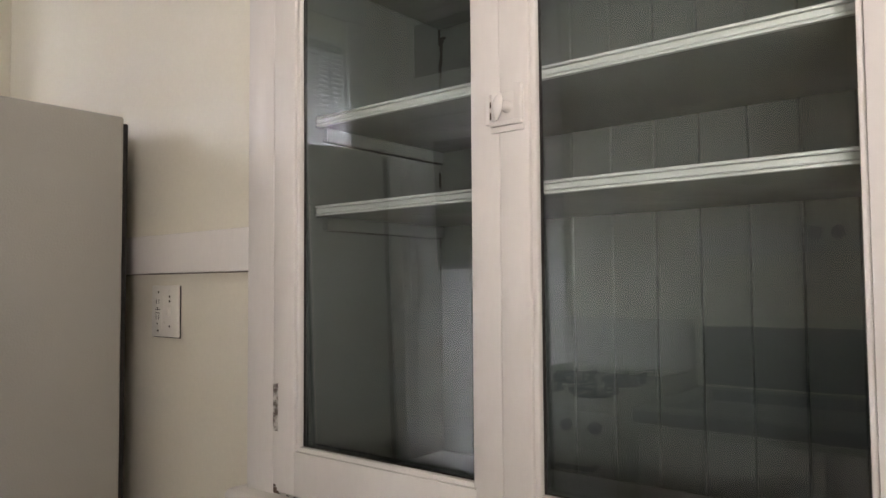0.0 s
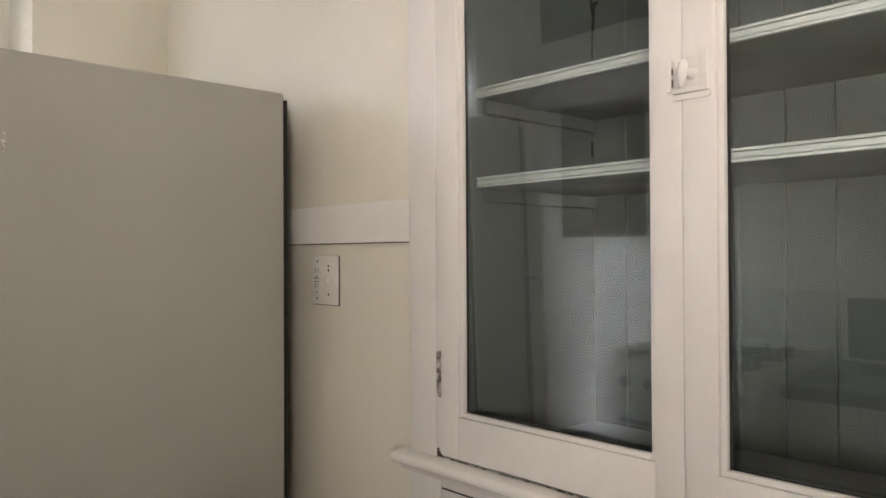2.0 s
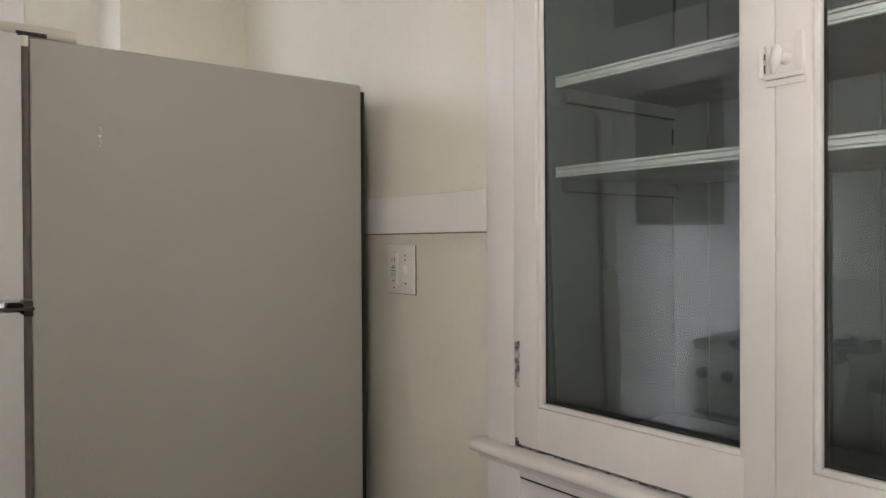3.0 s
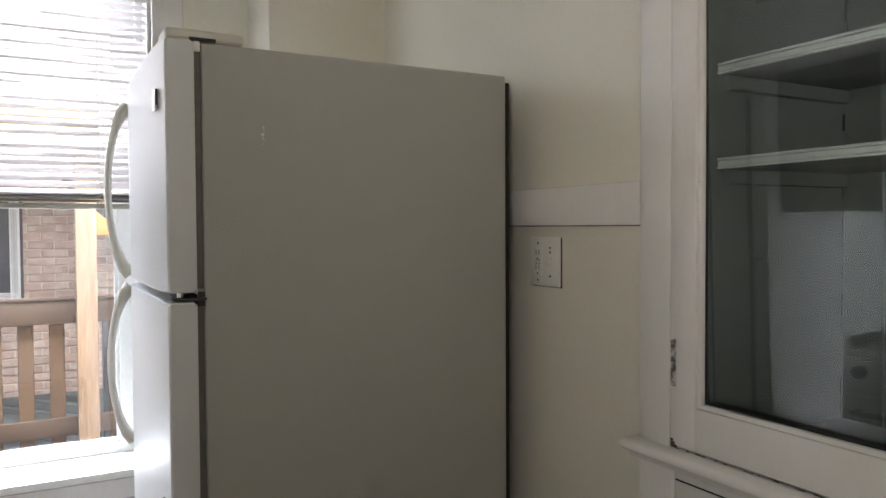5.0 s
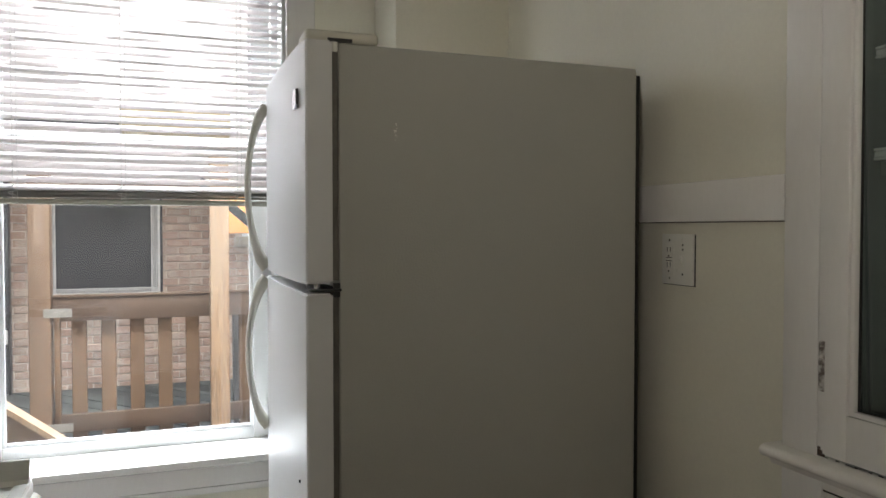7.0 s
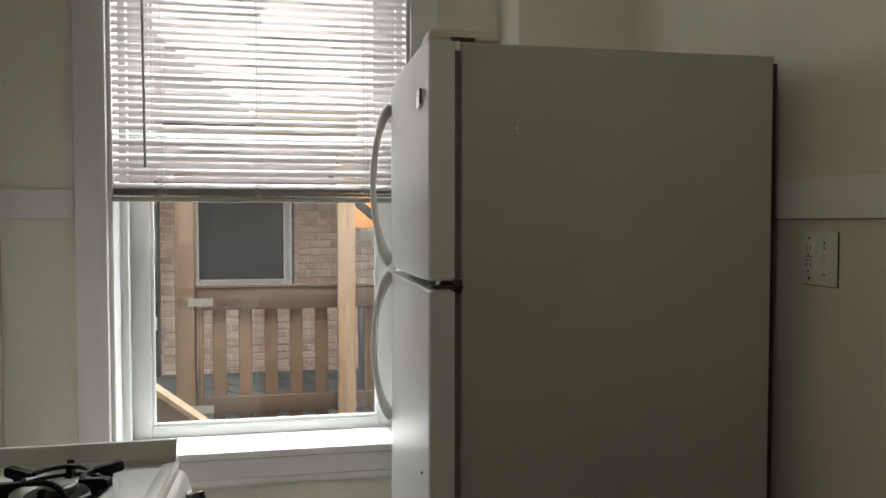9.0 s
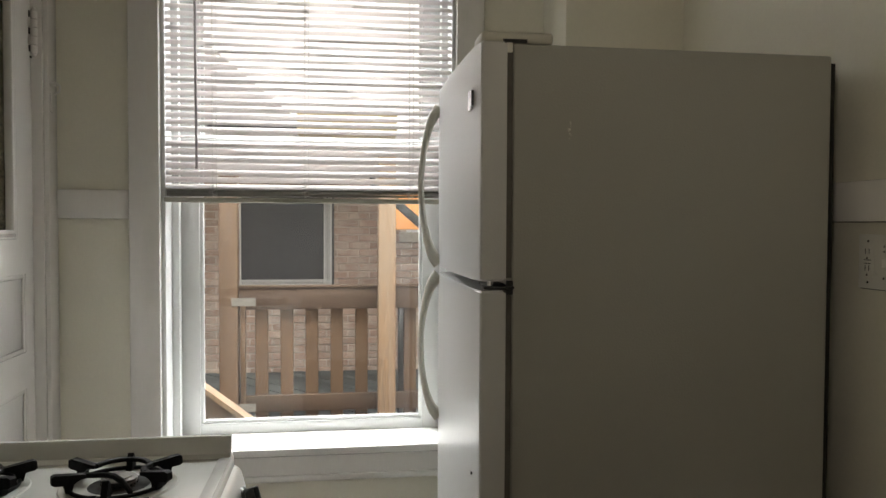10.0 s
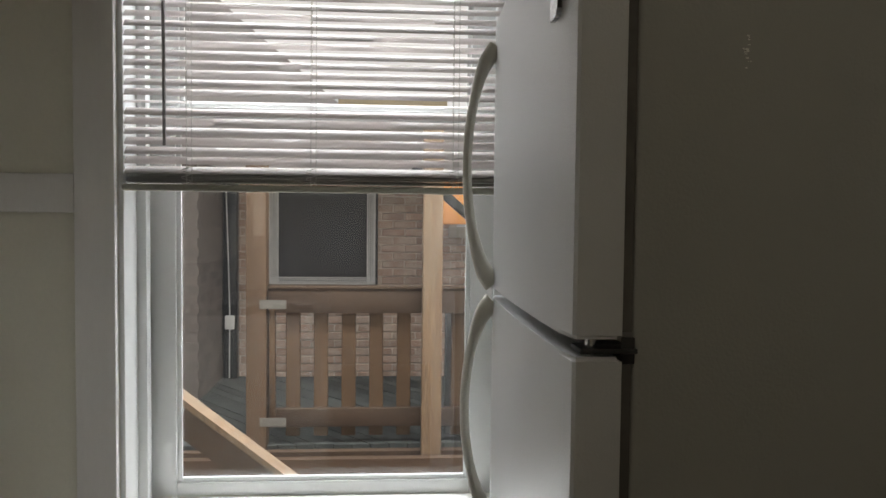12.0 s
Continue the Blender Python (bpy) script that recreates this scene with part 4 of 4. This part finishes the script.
for zz in (1.815, 0.25):
    bm = bmesh.new()
    for k in range(5):
        cyl(bm, (DX0 + 0.002, DY + 0.009, zz + 0.024 * k), (DX0 + 0.002, DY + 0.009, zz + 0.024 * k + 0.0225), 0.0095, n=14)
    for k in (1, 3):
        box(bm, DX0 + 0.004, DX0 + 0.024, DY + 0.0005, DY + 0.004, zz + 0.024 * k - 0.001, zz + 0.024 * k + 0.024, bevel=0.0008)
    cyl(bm, (DX0 + 0.002, DY + 0.009, zz - 0.008), (DX0 + 0.002, DY + 0.009, zz), 0.004, 0.007, n=10)
    cyl(bm, (DX0 + 0.002, DY + 0.009, zz + 0.12), (DX0 + 0.002, DY + 0.009, zz + 0.13), 0.008, 0.003, n=10)
    part("hinge", bm, M_TRIM, leaf, "painted-over door hinge")
    part("hinge_gap", B(*[(DX0 + 0.0115, DX0 + 0.019, DY + 0.0004, DY + 0.0022, zz + 0.024 * k + 0.003, zz + 0.024 * k + 0.02) for k in (0, 2, 4)],
                        (DX0 + 0.002, DX0 + 0.012, DY + 0.0004, DY + 0.0022, zz - 0.014, zz - 0.008)), M_GAP, leaf, smooth=False)
bm = bmesh.new()
cyl(bm, (-1.635, DY, 0.95), (-1.635, DY + 0.04, 0.95), 0.009, n=12)
bmesh.ops.create_uvsphere(bm, u_segments=18, v_segments=12, radius=0.027, matrix=Matrix.Translation((-1.635, DY + 0.055, 0.95)) @ Matrix.Diagonal((1, 0.75, 1, 1)))
part("door_knob", bm, M_DARK, leaf, "dark round door knob")
bm = B((-2.392, -2.378, -1.0395, -1.034, 1.655, 1.71), bevel=0.001)
tube(bm, [(-2.385, -1.03, 1.735), (-2.385, -1.02, 1.738), (-2.385, -1.013, 1.73), (-2.385, -1.015, 1.715), (-2.385, -1.028, 1.705)], (0.003, 0.003), 8)
cyl(bm, (-2.385, -1.04, 1.735), (-2.385, -1.022, 1.735), 0.007, n=12)
part("hook_and_eye", bm, M_TRIM, dr, "painted hook fastener")

# ---- added side window, out of view, that lets the fill lamp in ----
w2 = thing("added_window", (0.95, YS, 1.15), kind="structure")
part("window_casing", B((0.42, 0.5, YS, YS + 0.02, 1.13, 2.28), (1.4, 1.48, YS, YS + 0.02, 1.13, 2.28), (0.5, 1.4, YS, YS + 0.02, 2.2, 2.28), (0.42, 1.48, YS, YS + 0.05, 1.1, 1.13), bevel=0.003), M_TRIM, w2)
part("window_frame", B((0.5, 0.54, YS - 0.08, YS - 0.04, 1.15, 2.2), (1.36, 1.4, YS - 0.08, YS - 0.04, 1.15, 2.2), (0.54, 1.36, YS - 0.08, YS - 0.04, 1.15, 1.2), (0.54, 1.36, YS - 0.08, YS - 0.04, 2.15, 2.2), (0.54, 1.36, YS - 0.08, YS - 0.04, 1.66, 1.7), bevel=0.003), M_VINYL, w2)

# ---- outside: ground, decks ----
solid("ground", B((-400, 400, -400, 400, -3.2, -3.0)), M_GROUND, kind="structure")
DZ = -0.11
deck = thing("porch_deck", (-6.3, -0.5, DZ), kind="structure")
part("deck_beam", B((-5.62, -5.42, -2.4, 2.4, DZ - 0.25, DZ - 0.03), (-7.5, -7.42, -2.4, 2.4, DZ - 0.25, DZ - 0.03), (-5.3, -5.24, -2.4, 2.4, DZ - 0.3, DZ - 0.02)), M_BROWNWOOD, deck)
bm = bmesh.new()
prism(bm, [(-1.02, -0.857), (1.02, 0.857), (1.02, 0.967), (-1.02, -0.747)], "z", -0.03, 0.0)
PLM = finish("plank", bm, M_DECK, False)
rp = random.Random(7)
for k in range(44):
    ob = new("plank", PLM)
    ob.parent = deck
    ob.location = Vector((-6.5, -3.0 + 0.118 * k, DZ + rp.uniform(-0.004, 0.003))) - ORIGIN[deck]
near = thing("landing", (-4.2, 0.0, DZ - 0.15), kind="structure")
part("landing_boards", B(*[(-5.15, -3.1, -2.3 + 0.15 * k, -2.3 + 0.15 * k + 0.142, DZ - 0.19, DZ - 0.15) for k in range(31)], bevel=0.002, seg=1), M_TANWOOD, near)

# ---- porch posts, rails and stair ----
RX = -5.5


def post(name, x0, x1, y0, y1, z0, z1, material, label):
    return solid(name, B((x0, x1, y0, y1, z0, z1), bevel=0.006), material, label, "post", base=((x0 + x1) / 2, (y0 + y1) / 2, z0))


post("porch_post", RX - 0.07, RX + 0.06, -1.04, -0.915, -3.0, 1.7, M_ORANGEWOOD, "orange-stained square wooden porch post at the railing's end")
post("porch_post", RX + 0.055, RX + 0.19, 0.06, 0.182, -3.0, 1.9, M_TANWOOD, "bare weathered tan porch post with dark knots, beside the railing")
post("porch_post", RX - 0.3, RX - 0.18, 0.235, 0.33, -3.0, 0.8, M_DARKWOOD, "dark brown porch post behind the railing")
rail = thing("porch_railing", (RX, -0.4, DZ), "brown stained wooden porch railing with flat balusters", "railing")
part("top_rail", B((RX - 0.03, RX + 0.012, -0.91, 0.9, 0.732, 0.885), bevel=0.004), M_BROWNWOOD, rail)
part("cap_rail", B((RX - 0.04, RX + 0.02, -0.91, 0.9, 0.8855, 0.904), bevel=0.004), M_BROWNWOOD, rail)
part("end_batten", B((RX - 0.03, RX + 0.03, -0.9, -0.865, 0.06, 0.8), bevel=0.003), M_ORANGEWOOD, rail)
part("bottom_rail", B((RX - 0.03, RX + 0.012, -0.91, 0.9, 0.0, 0.118), bevel=0.004), M_BROWNWOOD, rail)
BALM = finish("baluster", B((-0.02, 0.02, -0.045, 0.045, -0.185, 0.625), bevel=0.004, seg=1), M_ORANGEWOOD, False)
for y in [-0.76 + 0.1775 * k for k in range(10)]:
    ob = new("baluster", BALM)
    ob.parent = rail
    ob.location = Vector((RX - 0.052, y, 0.115)) - ORIGIN[rail]
for z0 in (0.765, 0.02):
    part("steel_bracket", B((RX + 0.0605, RX + 0.064, -0.955, -0.79, z0, z0 + 0.055)), M_DULLZINC, rail, "pale galvanised bracket", smooth=False)
solid("diagonal_brace", B((-0.02, 0.02, -0.5, 0.3, -0.03, 0.03), bevel=0.003), M_DARK, "black diagonal steel brace under the porch roof", "brace", base=(0, 0, 0))
bpy.data.objects["diagonal_brace"].matrix_world = Matrix.Translation((-5.5, 0.38, 1.34)) @ Matrix.Rotation(radians(-41), 4, "X")
solid("roof_fascia", B((-6.0, -5.96, 0.16, 2.2, 1.3, 1.6), bevel=0.004), M_ORANGE, "orange painted porch board behind the brace", "board", base=(-5.98, 1.2, 1.3))
post("porch_post", -6.06, -5.98 - 0.0205, 1.6, 1.72, -3.0, 1.6, M_DARKWOOD, "dark porch post that carries the orange board")
stair = thing("porch_stair", (-3.6, -0.9, DZ - 0.15), "wooden porch stair with a tan handrail running down past the window", "stair")


def sloped(bm, x0, x1, y0, z0, y1, z1, depth):
    a = [(y0, z0), (y1, z1), (y1, z1 - depth), (y0, z0 - depth)]
    prism(bm, a, "x", x0, x1)


bm = bmesh.new()
sloped(bm, -3.53, -3.44, -1.5, 1.165, -0.3, 0.235, 0.026)
part("handrail", bm, M_TANWOOD, stair)
bm = bmesh.new()
sloped(bm, -3.52, -3.46, -1.5, 1.1385, -0.3, 0.2085, 0.13)
part("side_board", bm, M_BROWNWOOD, stair, "dark brown board under the rail")
part("newel", B((-3.56, -3.46, -0.34, -0.26, DZ - 0.15, 0.24), (-3.56, -3.46, -1.55, -1.46, DZ - 0.15, 1.17), bevel=0.004), M_TANWOOD, stair)

# ---- neighbouring building ----
NX = -7.6
nb = thing("brick_building", (NX, -0.4, -3.0), "two-storey common brick apartment building across the yard", "building")
W0, W1, WB, WT = -1.24, -0.285, 0.735, 1.62
S0, S1, SB, STp = 0.47, 0.9, 1.26, 1.75
CY = -1.6
part("wall", B((NX - 0.3, NX - 0.012, CY, W0, -3, 1.76), (NX - 0.3, NX - 0.012, W0, W1, -3, WB), (NX - 0.3, NX - 0.012, W0, W1, WT, 1.76), (NX - 0.3, NX - 0.012, W1, S0, -3, 1.76),
                (NX - 0.3, NX - 0.012, S0, S1, -3, SB), (NX - 0.3, NX - 0.012, S0, S1, STp, 1.76), (NX - 0.3, NX - 0.012, S1, 6.0, -3, 1.76)), M_MORTAR, nb, smooth=False)
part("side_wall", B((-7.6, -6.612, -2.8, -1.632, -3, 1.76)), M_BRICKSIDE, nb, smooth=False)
wn = part("window", B((NX - 0.06, NX - 0.02, W0, W0 + 0.05, WB, WT), (NX - 0.06, NX - 0.02, W1 - 0.05, W1, WB, WT), (NX - 0.06, NX - 0.02, W0 + 0.05, W1 - 0.05, WB, WB + 0.045), (NX - 0.06, NX - 0.02, W0 + 0.05, W1 - 0.05, WT - 0.05, WT)), M_FRAMEG, nb, "dark screened window")
part("screen", B((NX - 0.09, NX - 0.07, W0, W1, WB, WT)), M_SCREEN, wn)
bm = bmesh.new()
for a, b, c, e in ((W0 - 0.01, W0 + 0.012, WB - 0.01, WT), (W0 + 0.072, W0 + 0.085, WB - 0.01, WT), (W1 - 0.012, W1 + 0.008, WB - 0.01, WT), (W1 - 0.07, W1 - 0.058, WB - 0.01, WT), (W0, W1, WB - 0.012, WB), (W0, W1, WB + 0.045, WB + 0.055)):
    box(bm, NX + 0.0, NX + 0.012, a, b, c, e)
n = 46
for k in range(n):
    z0 = WB + (WT - WB) * k / n
    for y0, y1 in ((W0 + 0.012, W0 + 0.072), (W1 - 0.058, W1 - 0.012)):
        for s in (1, -1):
            ya, yb = (y0, y1) if s > 0 else (y1, y0)
            tube(bm, [(NX + 0.006, ya, z0), (NX + 0.006, yb, z0 + (WT - WB) / n)], (0.0042, 0.0042), 4, Vector((1, 0, 0)))
for k in range(48):
    y0 = W0 + (W1 - W0) * k / 48
    for s in (1, -1):
        za, zb = (WB, WB + 0.045) if s > 0 else (WB + 0.045, WB)
        tube(bm, [(NX + 0.006, y0, za), (NX + 0.006, y0 + (W1 - W0) / 48, zb)], (0.0042, 0.0042), 4, Vector((1, 0, 0)))
part("security_grate", bm, M_GRATE, wn, "expanded metal security grate", smooth=False)
part("window_reveal", B((NX - 0.012, NX + 0.006, W1 + 0.0085, W1 + 0.032, WB - 0.012, WT)), M_SCREEN, wn, smooth=False)
part("window_sill", B((NX - 0.012, NX + 0.05, W0 - 0.05, W1 + 0.02, WB - 0.06, WB - 0.012), bevel=0.004), M_BROWNWOOD, wn)
ws = part("small_window", B((NX - 0.06, NX - 0.02, S0, S0 + 0.045, SB, STp), (NX - 0.06, NX - 0.02, S1 - 0.045, S1, SB, STp), (NX - 0.06, NX - 0.02, S0 + 0.045, S1 - 0.045, SB, SB + 0.04), (NX - 0.06, NX - 0.02, S0 + 0.045, S1 - 0.045, STp - 0.04, STp)), M_VINYL, nb)
part("screen", B((NX - 0.09, NX - 0.07, S0, S1, SB, STp)), M_STONE, ws)
part("stone_sill", B((NX - 0.012, NX + 0.03, S0 - 0.075, S1 + 0.05, SB - 0.1, SB), bevel=0.004), M_STONE, ws, "pale limestone sill")
part("downpipe", B((-7.55, -7.45, -1.62, -1.5, -0.5, 1.76), bevel=0.01), M_DARK, nb, "dark corner pipe chase")
bm = bmesh.new()
tube(bm, [(-7.42, -1.585, 1.76), (-7.42, -1.583, 1.5), (-7.42, -1.565, 0.9), (-7.42, -1.555, 0.45), (-7.42, -1.56, -0.1)], (0.006, 0.006), 6)
part("cable", bm, M_GRATE, nb, "pale cable")
part("junction_box", B((-7.42, -7.38, -1.59, -1.51, 0.34, 0.46), bevel=0.004), M_GRATE, nb, "grey junction box")
bm = bmesh.new()
prism(bm, [(-4.0, 2.321), (-0.55, 2.321), (-1.51, 3.12), (-2.7, 4.2), (-4.0, 4.2)], "x", NX - 0.35, NX - 0.05)
part("gable", bm, M_SIDING, nb, "pale pinkish clapboard gable")
part("upper_wall", B((NX - 0.3, NX - 0.0, -4.0, 6.0, 1.762, 2.235)), M_SIDING, nb, "pale sunlit upper wall")
part("roof", B((NX - 0.4, NX + 0.12, -1.45, -0.5, 2.24, 2.32), bevel=0.005), M_DARK, nb, "dark flat roof edge")
part("eave_board", B((NX - 0.02, NX + 0.3, -0.6, 0.35, 2.2, 2.42), bevel=0.005), M_EAVE, nb)

# ---- bricks ----
CH, BL, BH, BW = 0.0735, 0.213, 0.0625, 0.201
rk = random.Random(11)
BRM = []
for k in range(4):
    bm = B((-0.02, 0.0, -BW / 2, BW / 2, -BH / 2, BH / 2), bevel=0.004, seg=1)
    for v in bm.verts:
        v.co += Vector((0, rk.uniform(-0.003, 0.003), rk.uniform(-0.002, 0.002)))
    BRM.append(finish("brick", bm, M_BRICK, False))


def clear(y0, y1, z0, z1):
    """The pieces of a course left beside the openings."""
    out = [(y0, y1)]
    for a, b, c, e in ((W0, W1, WB - 0.06, WT), (S0 - 0.06, S1 + 0.04, SB - 0.1, STp)):
        if z1 > c + 0.01 and z0 < e - 0.01:
            out = [q for p in out for q in ((p[0], min(p[1], a)), (max(p[0], b), p[1])) if q[1] - q[0] > 0.03]
    return out


far_bm, side_bm = bmesh.new(), bmesh.new()
count = 0
row = 0
z = -0.3
while z < 1.72:
    y = CY + (0.0 if row % 2 else -BL / 2)
    while y < 3.0:
        for a, b in clear(max(y, CY), y + BW, z, z + BH):
            near_view = -0.2 < z < 1.6 and -1.5 < a < 1.0
            if near_view and b - a > BW - 0.002 and count < 300:
                ob = new("brick", rk.choice(BRM))
                ob.parent = nb
                ob.location = Vector((NX + rk.uniform(-0.004, 0.003), (a + b) / 2, z + BH / 2)) - ORIGIN[nb]
                count += 1
            else:
                box(far_bm, NX - 0.02, NX + rk.uniform(-0.004, 0.003), a, b, z, z + BH)
        y += BL
    x = -6.6 - (BL / 2 if row % 2 else 0)
    while x > -7.5:
        box(side_bm, x - BW - 0.006, min(x, -6.613), -1.633, -1.6305 + rk.uniform(-0.0008, 0.0012), z, z + BH + 0.005)
        x -= BL
    for k in range(5):
        y = -1.62 - k * BL - (BL / 2 if row % 2 else 0)
        box(side_bm, -6.613, -6.608 + rk.uniform(-0.001, 0.001), y - BW - 0.006, y, z, z + BH + 0.005)
    z += CH
    row += 1
part("brick_field", far_bm, M_BRICKI, nb, "common brick courses", smooth=False, kind="stuff")
part("side_bricks", side_bm, M_BRICKSIDE, nb, "darker greyish brick return", smooth=False, kind="stuff")
